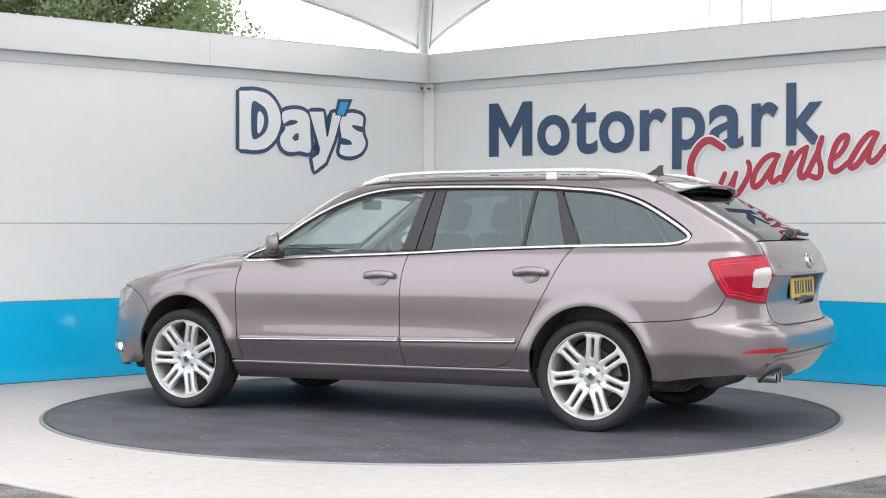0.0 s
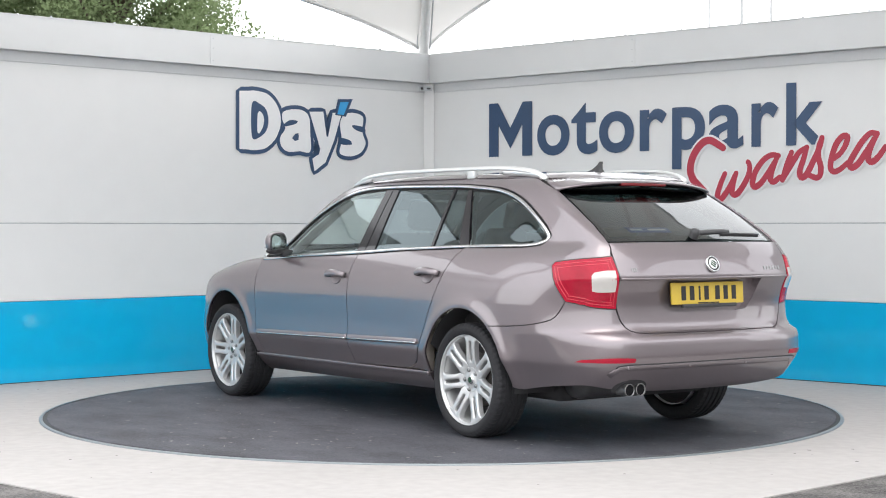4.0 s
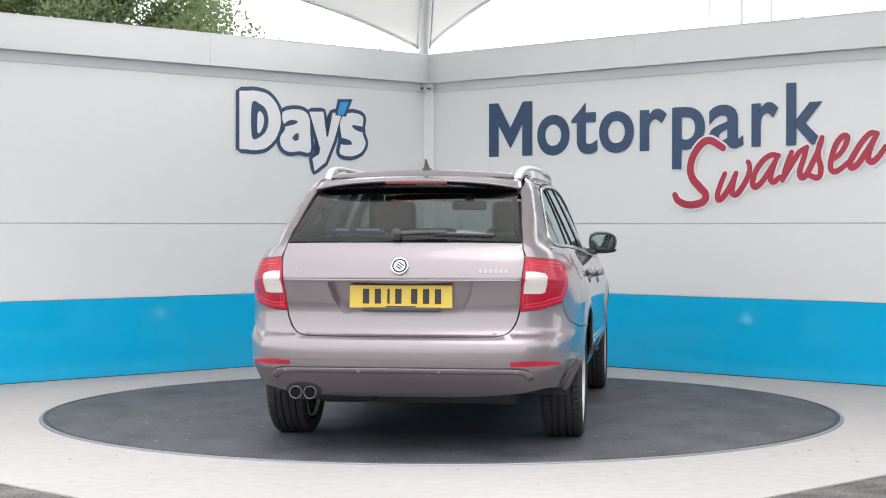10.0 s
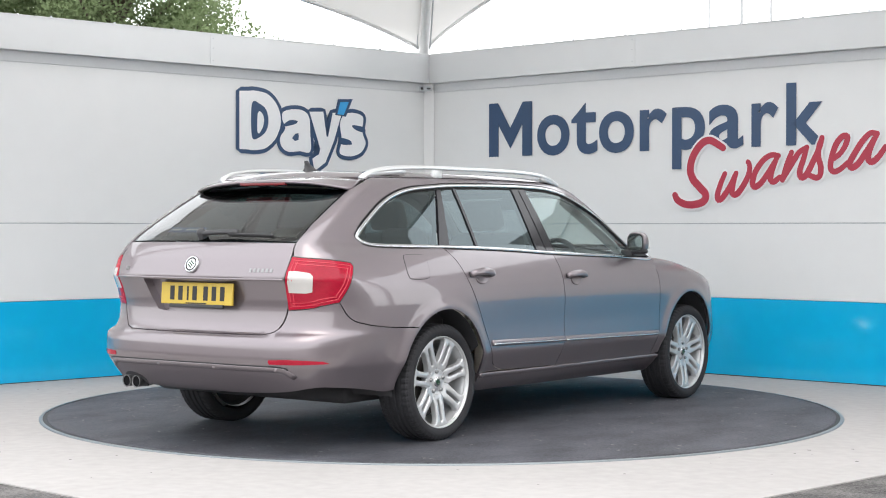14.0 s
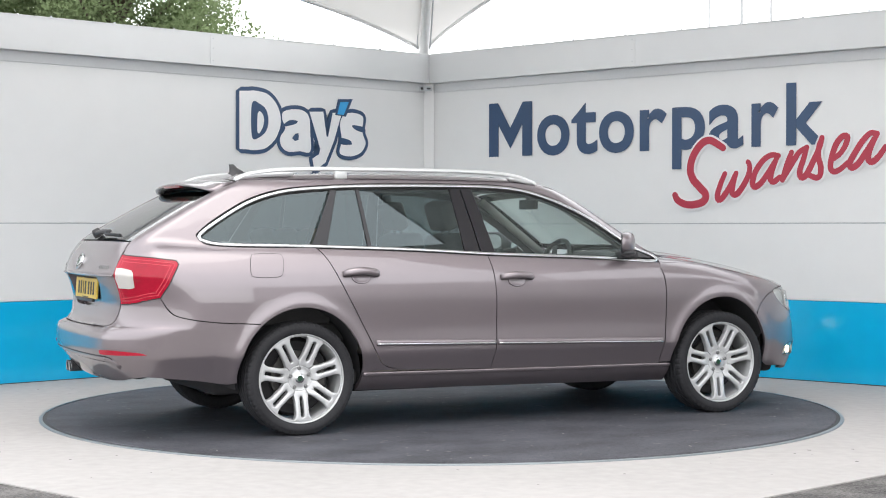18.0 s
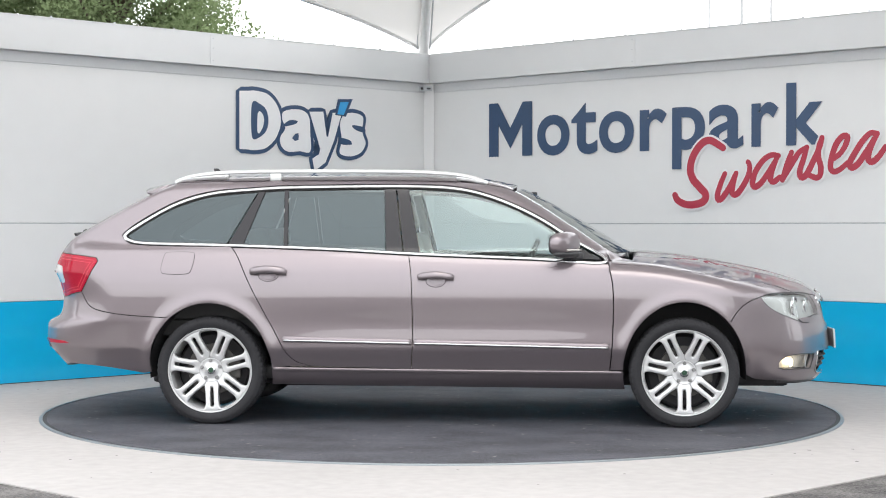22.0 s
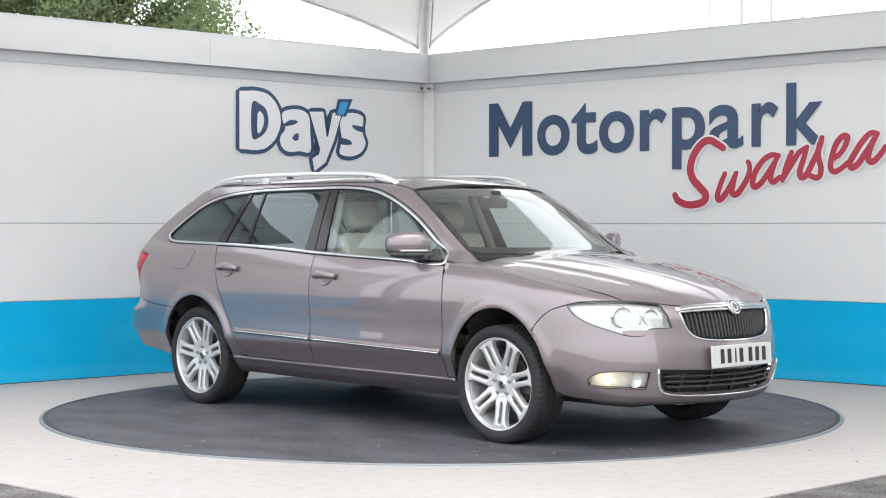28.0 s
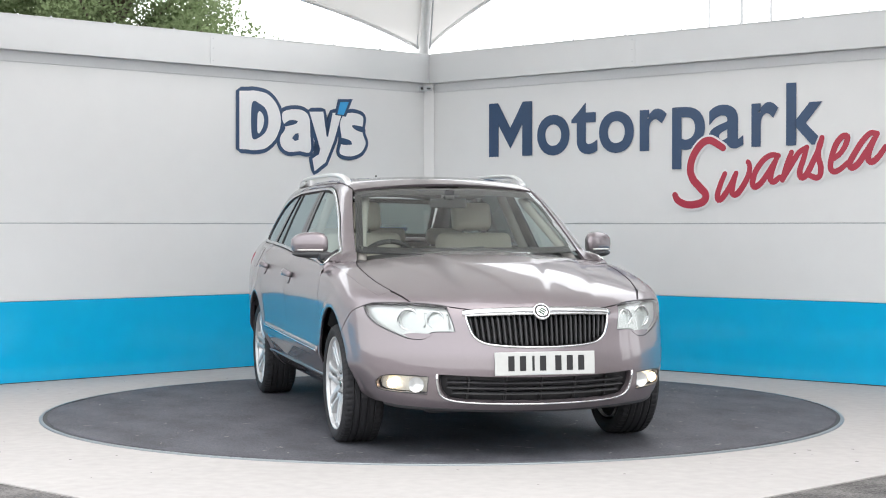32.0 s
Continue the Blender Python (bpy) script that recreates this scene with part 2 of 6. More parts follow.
def build_wall(name, label, direction, inward, joint):
    core = box_bm(-0.30, 7.4, -0.30, -0.031, -0.1, 2.66)
    wall = part(name, core, WALL)
    m = wall_frame(direction, inward)
    tagged(wall, label, "wall", kind="structure")
    pieces = [("blue_panel", 0.004, 7.4, 0.006, 0.608, BLUE, 0.0, "glossy bright blue painted band"),
              ("lower_panel", 0.004, 7.4, 0.612, 1.190, WALL, -0.003, ""),
              ("upper_panel", 0.004, 7.4, 1.198, 2.390, WALL, -0.003, ""),
              ("top_strip", 0.004, 7.4, 2.398, 2.478, STRIP, -0.006, "trim strip below the fascia, shade included in its grey"),
              ("base_seal", 0.004, 7.4, 0.0, 0.006, DARKJOINT, 0.003, "")]
    for n, x0, x1, z0, z1, mat, y1, lab in pieces:
        part(n, box_bm(x0, x1, -0.034, y1, z0, z1, 0.002), mat, wall, lab)
    part("joint_shadow_gap", box_bm(0.004, 7.4, -0.034, -0.012, 1.190, 1.198), GREYTRIM, wall)
    part("joint_shadow_gap", box_bm(0.004, 7.4, -0.034, -0.009, 2.391, 2.397), STRIP, wall)
    for x0, x1 in ((0.012, joint - 0.0006), (joint + 0.0006, 4.87), (4.8712, 7.4)):
        part("fascia_panel", box_bm(x0, x1, -0.03, 0.055, 2.478, 2.735, 0.004), FASCIA, wall, "folded white metal fascia")
    part("coping", box_bm(-0.03, 7.4, -0.32, 0.0575, 2.7335, 2.742, 0.002), FASCIA, wall)
    bolt = None
    for x, z in [(joint - 0.03, 2.52), (joint - 0.03, 2.62), (joint - 0.03, 2.70), (0.03, 2.52), (0.03, 2.62)]:
        if bolt is None:
            b = lathe_bm([(0.0005, 0.004), (0.004, 0.003), (0.005, 0.0)], 10)
            bolt = part("rivet", b, GREYTRIM, wall)
            bolt.matrix_basis = Matrix.Translation((x, 0.055, z))
        else:
            shared("rivet", bolt.data, wall, Matrix.Translation((x, 0.055, z)))
    cap = None
    for x in (0.62, 1.15, 1.7, 2.25, 2.8, 3.35, 3.9, 4.45):
        if cap is None:
            cap = part("coping_screw", box_bm(-0.007, 0.007, -0.007, 0.007, 0, 0.016, 0.003), GREYTRIM, wall)
            cap.matrix_basis = Matrix.Translation((x, 0.03, 2.741))
        else:
            shared("coping_screw", cap.data, wall, Matrix.Translation((x, 0.03, 2.741)))
    wall.matrix_world = m
    return wall


wall_l = build_wall("wall_left", "white panelled wall with glossy blue base band", LEFT, LEFT_IN, 2.468)
wall_r = build_wall("wall_right", "white panelled wall with glossy blue base band and white fascia", RIGHT, RIGHT_IN, 2.361)
post = tagged(new("corner_trim"), "light grey corner trim between the two walls", "trim", kind="structure")
post.location = CORNER
part("cover_strip", box_bm(-0.046, 0.046, -0.046, -0.03, 0.0, 2.478, 0.002), WALL, post)
bracket = tagged(new("corner_bracket"), "small galvanised bracket under the fascia corner", "bracket")
bracket.location = CORNER + Vector((-0.03, -0.12, 2.425))
part("plate", box_bm(-0.06, 0.06, -0.008, 0.012, -0.022, 0.022, 0.003), GREYTRIM, bracket)
part("bolt", box_bm(-0.045, -0.020, -0.016, -0.006, -0.011, 0.011, 0.003), DARKJOINT, bracket)
part("bolt", box_bm(0.010, 0.045, -0.014, -0.006, -0.008, 0.008, 0.003), DARKJOINT, bracket)


# unseen wall added across the yard: dims the left wall and the car's reflections
a, b = Vector((12.5, -2.5, 0)), Vector((8.0, -13.0, 0))
side = (b - a).normalized()
far = part("wall_light_block", box_bm(0, (b - a).length, -0.15, 0.15, -0.1, 4.6, 0.01), material("pale_light_block", (0.50, 0.50, 0.49), 0.7, var=0.12, scale=2.0, bump=0.1))
far.matrix_world = Matrix.Translation(a) @ side.to_track_quat("X", "Z").to_matrix().to_4x4()
tagged(far, "plain pale unseen wall added to dim light from the right", "wall", kind="structure")

# ---------- lettering and emblem on the walls ----------
def glyph_bm(char, bold):
    cu = bpy.data.curves.new("glyph", "FONT")
    cu.body, cu.size, cu.offset, cu.resolution_u = char, 1.0, bold, 6
    ob = bpy.data.objects.new("glyph", cu)
    scene.collection.objects.link(ob)
    dg = bpy.context.evaluated_depsgraph_get()
    me = bpy.data.meshes.new_from_object(ob.evaluated_get(dg))
    bm = bmesh.new()
    bm.from_mesh(me)
    bmesh.ops.remove_doubles(bm, verts=bm.verts[:], dist=1e-4)
    for f in bm.faces:
        f.smooth = False
    bpy.data.objects.remove(ob)
    bpy.data.curves.remove(cu)
    bpy.data.meshes.remove(me)
    return bm


def letter(char, x0, x1, z0, z1, mat, parent, bold=0.02, shear=0.0, y=0.002, depth=0.003, rise=0.0):
    """One letter fitted to its width and height on the wall."""
    bm = glyph_bm(char, bold)
    xs, zs = [v.co.x for v in bm.verts], [v.co.y for v in bm.verts]
    for v in bm.verts:
        u, w = (v.co.x - min(xs)) / (max(xs) - min(xs)), (v.co.y - min(zs)) / (max(zs) - min(zs))
        x = x0 + u * (x1 - x0)
        z = z0 + w * (z1 - z0)
        v.co = Vector((x + shear * (z - z0), y, z + rise * (x - x0)))
    ext = bmesh.ops.extrude_face_region(bm, geom=bm.faces[:])
    for v in ext["geom"]:
        if isinstance(v, bmesh.types.BMVert):
            v.co.y += depth
    bmesh.ops.recalc_face_normals(bm, faces=bm.faces[:])
    return part("letter", bm, mat, parent)


word = tagged(new("wall_lettering"), "dark blue vinyl word Motorpark on the white wall", "sign")
word.matrix_world = wall_frame(RIGHT, RIGHT_IN)
part("letter", prism_bm([(0.734, 1.787), (0.734, 2.258), (0.838, 2.258), (0.981, 2.035), (1.124, 2.258), (1.228, 2.258), (1.228, 1.787), (1.118, 1.787), (1.118, 2.065), (0.981, 1.855),
                         (0.844, 2.065), (0.844, 1.787)], 0.002, 0.005), NAVY, word)
for ch, a, b, z0, z1 in (("o", 1.285, 1.640, 1.780, 2.128), ("t", 1.662, 1.935, 1.780, 2.215),
                         ("o", 1.955, 2.312, 1.780, 2.128), ("r", 2.372, 2.640, 1.787, 2.128), ("p", 2.692, 3.005, 1.630, 2.128),
                         ("a", 3.040, 3.360, 1.780, 2.128), ("r", 3.435, 3.672, 1.787, 2.128), ("k", 3.742, 4.080, 1.787, 2.263)):
    letter(ch, a, b, z0, z1, NAVY, word, 0.020)
script = tagged(new("wall_lettering"), "red slanted script word Swansea on the white wall", "sign")
script.matrix_world = wall_frame(RIGHT, RIGHT_IN)


def stroke_bm(pts, width, y, lift=0.0):
    """A flat brush stroke along a curve on the wall: full in the middle, a little finer at its round ends."""
    c = np.array(smooth_loop(pts, 0.012, False))
    t = np.gradient(c, axis=0)
    t /= np.linalg.norm(t, axis=1, keepdims=True) + 1e-9
    side = np.stack([-t[:, 1], t[:, 0]], 1)
    n = len(c)
    half = 0.5 * width * (0.82 + 0.18 * np.sin(np.linspace(0, math.pi, n)))
    bm = bmesh.new()
    rim = []
    for k in range(n):
        d = y + lift * k / n
        rim.append([bm.verts.new((*(c[k] + side[k] * half[k])[:1], d, (c[k] + side[k] * half[k])[1])),
                    bm.verts.new((*(c[k] - side[k] * half[k])[:1], d, (c[k] - side[k] * half[k])[1]))])
    for p, q in zip(rim, rim[1:]):
        bm.faces.new((p[0], p[1], q[1], q[0]))
    for k, back in ((0, -1), (n - 1, 1)):
        cap = [bm.verts.new((c[k][0] + half[k] * (side[k][0] * math.cos(a) + back * t[k][0] * math.sin(a)), y + lift * k / n,
                             c[k][1] + half[k] * (side[k][1] * math.cos(a) + back * t[k][1] * math.sin(a)))) for a in np.linspace(0, math.pi, 11)]
        bm.faces.new(cap)
    bmesh.ops.recalc_face_normals(bm, faces=bm.faces[:])
    if sum(f.normal.y for f in bm.faces) < 0:
        bmesh.ops.reverse_faces(bm, faces=bm.faces[:])
    ext = bmesh.ops.extrude_face_region(bm, geom=bm.faces[:])
    for v in ext["geom"]:
        if isinstance(v, bmesh.types.BMVert):
            v.co.y += 0.0022
    bmesh.ops.recalc_face_normals(bm, faces=bm.faces[:])
    return bm


# brush letters, each of one or more strokes
SCRIPT = (
    (0.066, [(3.18, 1.788), (3.123, 1.822), (3.065, 1.85), (3.006, 1.843), (2.942, 1.792), (2.889, 1.708), (2.873, 1.618), (2.9, 1.545),
             (2.964, 1.481), (3.018, 1.426), (3.002, 1.373), (2.927, 1.347), (2.83, 1.347), (2.754, 1.38), (2.726, 1.421)]),
    (0.050, [(3.197, 1.584), (3.16, 1.509), (3.129, 1.42), (3.14, 1.38), (3.181, 1.402), (3.244, 1.485), (3.3, 1.586)]),
    (0.050, [(3.3, 1.586), (3.275, 1.507), (3.265, 1.432), (3.306, 1.422), (3.362, 1.483), (3.413, 1.57), (3.423, 1.64), (3.408, 1.671)]),
    (0.050, [(3.679, 1.712), (3.615, 1.718), (3.545, 1.681), (3.474, 1.591), (3.449, 1.504), (3.475, 1.477), (3.53, 1.511), (3.595, 1.592), (3.669, 1.699)]),
    (0.050, [(3.669, 1.705), (3.625, 1.609), (3.61, 1.531), (3.64, 1.513), (3.69, 1.547)]),
    (0.050, [(3.793, 1.734), (3.754, 1.636), (3.715, 1.525)]),
    (0.046, [(3.715, 1.525), (3.783, 1.627), (3.856, 1.728), (3.924, 1.768)]),
    (0.050, [(3.924, 1.768), (3.9, 1.688), (3.866, 1.595), (3.876, 1.543), (3.92, 1.559), (3.977, 1.656), (4.034, 1.769), (4.053, 1.836)]),
    (0.048, [(4.053, 1.836), (4.025, 1.761), (4.025, 1.684), (4.044, 1.62), (4.039, 1.557), (4.011, 1.536), (3.963, 1.55), (3.929, 1.568)]),
    (0.048, [(4.148, 1.672), (4.214, 1.721), (4.255, 1.787), (4.264, 1.837), (4.223, 1.838), (4.171, 1.781), (4.134, 1.681), (4.125, 1.61),
             (4.153, 1.579), (4.205, 1.595), (4.27, 1.644)]),
    (0.050, [(4.507, 1.848), (4.453, 1.854), (4.389, 1.799), (4.325, 1.709), (4.284, 1.639), (4.302, 1.605), (4.353, 1.633), (4.422, 1.723), (4.503, 1.84)]),
    (0.050, [(4.503, 1.845), (4.449, 1.739), (4.435, 1.668), (4.467, 1.643), (4.517, 1.679), (4.575, 1.751)]))
for i, (width, pts) in enumerate(SCRIPT):
    part("stroke_border", stroke_bm(pts, width + 0.036, 0.0052 + 0.0001 * i, 0.00005), WHITE, script, "narrow white border")
for i, (width, pts) in enumerate(SCRIPT):
    part("stroke", stroke_bm(pts, width, 0.0088 + 0.0002 * i, 0.0001), RED, script)

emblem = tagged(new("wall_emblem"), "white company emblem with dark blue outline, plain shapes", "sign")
emblem.matrix_world = wall_frame(LEFT, LEFT_IN)


def emblem_block(pts, grow, mat, y0, y1, name, label="", straight=False):
    """A flat shape with soft or straight sides, widened all round by grow."""
    P = np.array([p for a, b in zip(pts, pts[1:] + pts[:1]) for p in (np.array(a) + (np.array(b) - np.array(a)) * u for u in np.linspace(0, 1, 8)[:-1])] if straight else smooth_loop(pts, 0.02, straight is not None))
    area = 0.5 * np.sum(P[:, 0] * np.roll(P[:, 1], -1) - np.roll(P[:, 0], -1) * P[:, 1])
    d = np.roll(P, -1, 0) - np.roll(P, 1, 0)
    nrm = np.stack([d[:, 1], -d[:, 0]], 1) / (np.linalg.norm(d, axis=1, keepdims=True) + 1e-9)
    part(name, prism_bm([tuple(p) for p in P + nrm * grow * (1 if area > 0 else -1)], y0, y1), mat, emblem, label)


blocks = [([(2.142, 1.813), (2.06, 1.811), (1.974, 1.809), (1.868, 1.831), (1.767, 1.915), (1.713, 2.046), (1.742, 2.179), (1.843, 2.278), (1.973, 2.304), (2.06, 2.299), (2.141, 2.294)], None),
          ([(1.688, 2.138), (1.598, 2.167), (1.476, 2.163), (1.408, 2.108), (1.396, 1.973), (1.396, 1.815), (1.513, 1.814), (1.629, 1.805), (1.701, 1.846), (1.719, 1.922), (1.664, 2.001), (1.694, 2.076)], False),
          ([(1.402, 2.157), (1.252, 2.164), (1.215, 1.95), (1.196, 1.951), (1.145, 2.159), (1.043, 2.164), (1.133, 1.914), (1.228, 1.725), (1.347, 1.649), (1.371, 1.755), (1.296, 1.796), (1.284, 1.841)], True),
          ([(0.804, 2.141), (0.927, 2.17), (1.024, 2.14), (1.062, 2.065), (1.045, 1.95), (1.050, 1.898), (1.063, 1.808), (0.941, 1.787), (0.823, 1.826), (0.771, 1.907), (0.80, 1.976), (0.81, 2.04)], False)]
for i, (b, st) in enumerate(blocks):
    emblem_block(b, 0.034, NAVY, 0.0015, 0.004 + 0.0006 * i, "outline", straight=st)
for i, (b, st) in enumerate(blocks):
    emblem_block(b, 0.0, WHITE, 0.0045, 0.0085, "white_shape", straight=st)
for pts in ([(2.014, 2.198), (2.014, 1.916), (1.926, 1.924), (1.862, 1.983), (1.844, 2.069), (1.867, 2.149), (1.926, 2.193)],
            [(1.592, 1.922), (1.555, 1.962), (1.525, 1.968), (1.525, 1.91), (1.562, 1.899)],
            [(1.70, 2.020), (1.616, 2.075), (1.531, 2.069), (1.543, 2.050), (1.628, 2.026)],
            [(0.927, 2.061), (0.79, 2.046), (0.78, 2.000), (0.888, 2.022)], [(1.066, 1.945), (0.94, 1.922), (0.928, 1.892), (1.053, 1.890)]):
    emblem_block(pts, 0.0, NAVY, 0.006, 0.0095, "inner_shape", "dark blue inner shape", False)
emblem_block([(1.955, 2.121), (1.956, 1.951), (1.909, 1.991), (1.891, 2.067), (1.914, 2.123)], 0.0, WHITE, 0.006, 0.0105, "white_shape")
part("outline", prism_bm([(1.12, 2.141), (1.081, 2.281), (0.921, 2.289), (0.998, 2.132)], 0.002, 0.0092), NAVY, emblem)
part("light_blue_shape", prism_bm([(1.094, 2.150), (1.062, 2.257), (0.966, 2.262), (1.024, 2.145)], 0.004, 0.0112), SKYBLUE, emblem, "light blue accent")


# ---------- tensile canopy over the yard, its mast in the corner ----------
canopy = tagged(new("tensile_canopy"), "white tensile membrane canopy with scalloped edges", "canopy")
LOW = Vector((-0.17, 4.98, 2.83))
CORNERS = [LOW, Vector((-5.2, 0.2, 3.2)), Vector((-3.4, -0.9, 3.45)), Vector((5.8, -4.4, 3.9)), Vector((6.4, -1.3, 3.25))]
PEAK = Vector((0.0, -0.2, 5.7))


def scallop(a, b, u):
    """The cable edge between two anchor points: it runs inward and arches up."""
    p = a.lerp(b, u)
    bow = math.sin(math.pi * u)
    rise, power = (0.50, 0.8) if LOW in (a, b) and CORNERS[4] in (a, b) else (0.10, 0.8)
    inward = (PEAK - (a + b) / 2)
    inward.z = 0
    deep = 1.5 if a.y < -2 and b.y < -2 else 1.0
    return p + inward.normalized() * deep * bow + Vector((0, 0, rise * bow ** power))


bm = bmesh.new()
rows = []
NU, NV = 120, 20
for i in range(NU):
    q = i / NU * 5
    a, b = CORNERS[int(q) % 5], CORNERS[(int(q) + 1) % 5]
    e = scallop(a, b, q % 1)
    col = []
    for k in range(NV + 1):
        v = k / NV * 0.93
        p = e.lerp(PEAK, v)
        p.z = e.z + (PEAK.z - e.z) * v ** 1.5
        col.append(bm.verts.new(p))
    rows.append(col)
for i in range(NU):
    for k in range(NV):
        bm.faces.new((rows[i][k], rows[(i + 1) % NU][k], rows[(i + 1) % NU][k + 1], rows[i][k + 1]))
part("membrane", bm, MEMBRANE, canopy, smooth=True)


def tube_bm(pts, radius, segs=10, taper=1.0, flat=1.0):
    """A round bar along points."""
    bm = bmesh.new()
    P = [Vector(p) for p in pts]
    rings = []
    for i, p in enumerate(P):
        t = (P[min(i + 1, len(P) - 1)] - P[max(i - 1, 0)]).normalized()
        s = t.cross(Vector((0, 0, 1)))
        s = s.normalized() if s.length > 1e-4 else Vector((1, 0, 0))
        n = s.cross(t)
        r = radius * (1 + (taper - 1) * i / max(1, len(P) - 1))
        rings.append([bm.verts.new(p + s * r * math.cos(2 * math.pi * k / segs) + n * r * flat * math.sin(2 * math.pi * k / segs)) for k in range(segs)])
    for a, b in zip(rings, rings[1:]):
        for k in range(segs):
            bm.faces.new((a[k], a[(k + 1) % segs], b[(k + 1) % segs], b[k]))
    bm.faces.new(rings[0])
    bm.faces.new(rings[-1])
    bmesh.ops.recalc_face_normals(bm, faces=bm.faces[:])
    return bm


for c, d in zip(CORNERS, CORNERS[1:] + CORNERS[:1]):
    part("edge_cable", tube_bm([scallop(c, d, u) for u in np.linspace(0, 1, 40)], 0.022, 8), MAST, canopy, "hemmed edge cable", True)


def ridge_point(v, side=0.0, drop=0.03):
    """A place just under the membrane's ridge from the corner mast to the peak."""
    p = LOW.lerp(PEAK, v)
    return Vector((p.x + side, p.y, LOW.z + (PEAK.z - LOW.z) * v ** 1.5 - drop))


part("mast", tube_bm([LOW + Vector((0.02, 0.06, -3.0)), LOW + Vector((0.0, 0.0, -0.02))], 0.050, 14), MAST, canopy, "white steel corner mast", True)
part("rib", tube_bm([ridge_point(v) for v in np.linspace(0, 0.6, 16)], 0.046, 14), MAST, canopy, "white steel rib under the membrane", True)
for dx in (-0.078, 0.072):
    part("lashing_track", tube_bm([ridge_point(v, dx * 0.8, 0.012) for v in np.linspace(0.02, 0.5, 10)], 0.007, 6), GREYTRIM, canopy)
for c in CORNERS[1:]:
    part("mast", tube_bm([Vector((c.x, c.y, -0.1)), c + Vector((0, 0, 0.05))], 0.075, 12), MAST, canopy, "", True)
part("peak_ring", disc_bm(0.50, 5.50, 5.58, 40, 0.02, inner=0.40), MAST, canopy).location = (PEAK.x, PEAK.y, 0)

# ---------- behind the walls: tree and slim poles ----------
for x, w in ((8.2, 0.035), (9.2, 0.06), (10.1, 0.05)):
    pole = tagged(new("lighting_column"), "slim pale grey lighting column far behind the wall", "pole", group="lighting columns behind the wall")
    part("shaft", tube_bm([(x, 40, -0.1), (x, 40, 9.5)], w, 8, 0.7), COLUMN, pole)
    part("lantern", box_bm(x - 0.5, x + 0.1, 39.9, 40.1, 9.45, 9.6, 0.03), COLUMN, pole)


def build_tree(x, y, height, spread, seed, leaves):
    rnd = random.Random(seed)
    tree = tagged(new("broadleaf_tree"), "leafy green broadleaf tree rising behind the wall", "tree")
    tree.location = (x, y, -0.03)
    trunk = tube_bm([(0, 0, -0.1), (0.05, 0.02, height * 0.25), (0.0, 0.1, height * 0.5), (0.1, 0.0, height * 0.85)], 0.24, 10, 0.3)
    part("trunk", trunk, BARK, tree)
    tips = []
    for i in range(30):
        a, h0 = i * 2.4, height * (0.25 + 0.5 * rnd.random())
        r = spread * (0.55 + 0.45 * rnd.random())
        tip = Vector((r * math.cos(a), r * math.sin(a), h0 + height * (0.08 + 0.22 * rnd.random())))
        mid = Vector((tip.x * 0.5, tip.y * 0.5, h0 + (tip.z - h0) * 0.65))
        part("limb", tube_bm([(0, 0, h0), mid, tip], 0.07, 6, 0.25), BARK, tree)
        tips += [tip, mid.lerp(tip, 0.5), mid]
    bm = bmesh.new()
    tips = [t for t in tips if t.z > 2.6]
    for i in range(leaves):
        t = rnd.choice(tips)
        d = Vector((rnd.gauss(0, 1), rnd.gauss(0, 1), rnd.gauss(0, 0.8))) * 0.36
        p = t + (d if d.length < 0.7 else d * 0.5)
        n = Vector((rnd.gauss(0, 1), rnd.gauss(0, 1), rnd.gauss(0.5, 1))).normalized()
        u = n.orthogonal().normalized()
        u = Matrix.Rotation(rnd.uniform(0, 6.28), 3, n) @ u
        w = n.cross(u)
        s = rnd.uniform(0.024, 0.046)
        bm.faces.new([bm.verts.new(p + u * s * a + w * s * b + n * s * c) for a, b, c in ((-1, 0, 0), (-0.2, -0.55, 0.12), (1, 0, -0.1), (-0.2, 0.55, 0.12))])
    tagged(part("crown", bm, LEAF, tree, "dense crown of small green leaves"), kind="stuff")
    return tree


build_tree(-4.75, 13.4, 6.6, 2.0, 3, 60000)
build_tree(-7.6, 14.6, 7.4, 2.6, 5, 66000)

# ======================= the estate car =======================
PAINT = paint_material("taupe_metallic_paint", (0.206, 0.175, 0.188), 0.12)
CHROME = material("chrome", (0.62, 0.63, 0.64), 0.12, metal=1.0)
SATIN = material("satin_aluminium", (0.76, 0.77, 0.77), 0.32, metal=0.65)
ALLOY = material("silver_alloy", (0.55, 0.555, 0.56), 0.34, metal=0.45, coat=0.4, coat_rough=0.12)
GLOSSBLACK = material("gloss_black_trim", (0.016, 0.015, 0.018), 0.15, spec=0.4)
BLACK = material("black_plastic", (0.040, 0.040, 0.043), 0.5, var=0.2, scale=20)
DEEP = material("dark_cavity", (0.036, 0.035, 0.038), 0.9)
BORE_SHADE = material("bore_shade", (0.010, 0.010, 0.011), 0.95, spec=0.05)
DULL = material("dull_steel", (0.28, 0.28, 0.28), 0.35, metal=0.9)
RUBBER = material("tyre_rubber", (0.024, 0.024, 0.027), 0.75, spec=0.3, var=0.3, scale=18, bump=0.1, bump_scale=150)
IRON = material("brake_iron", (0.10, 0.095, 0.09), 0.5, metal=0.6, var=0.3, scale=30)
CREAM = material("cream_leather", (0.56, 0.51, 0.44), 0.5, var=0.1, scale=12, bump=0.1, bump_scale=80)
DARKTRIM = material("dark_cabin_trim", (0.035, 0.034, 0.035), 0.6, var=0.2, scale=20, bump=0.1)
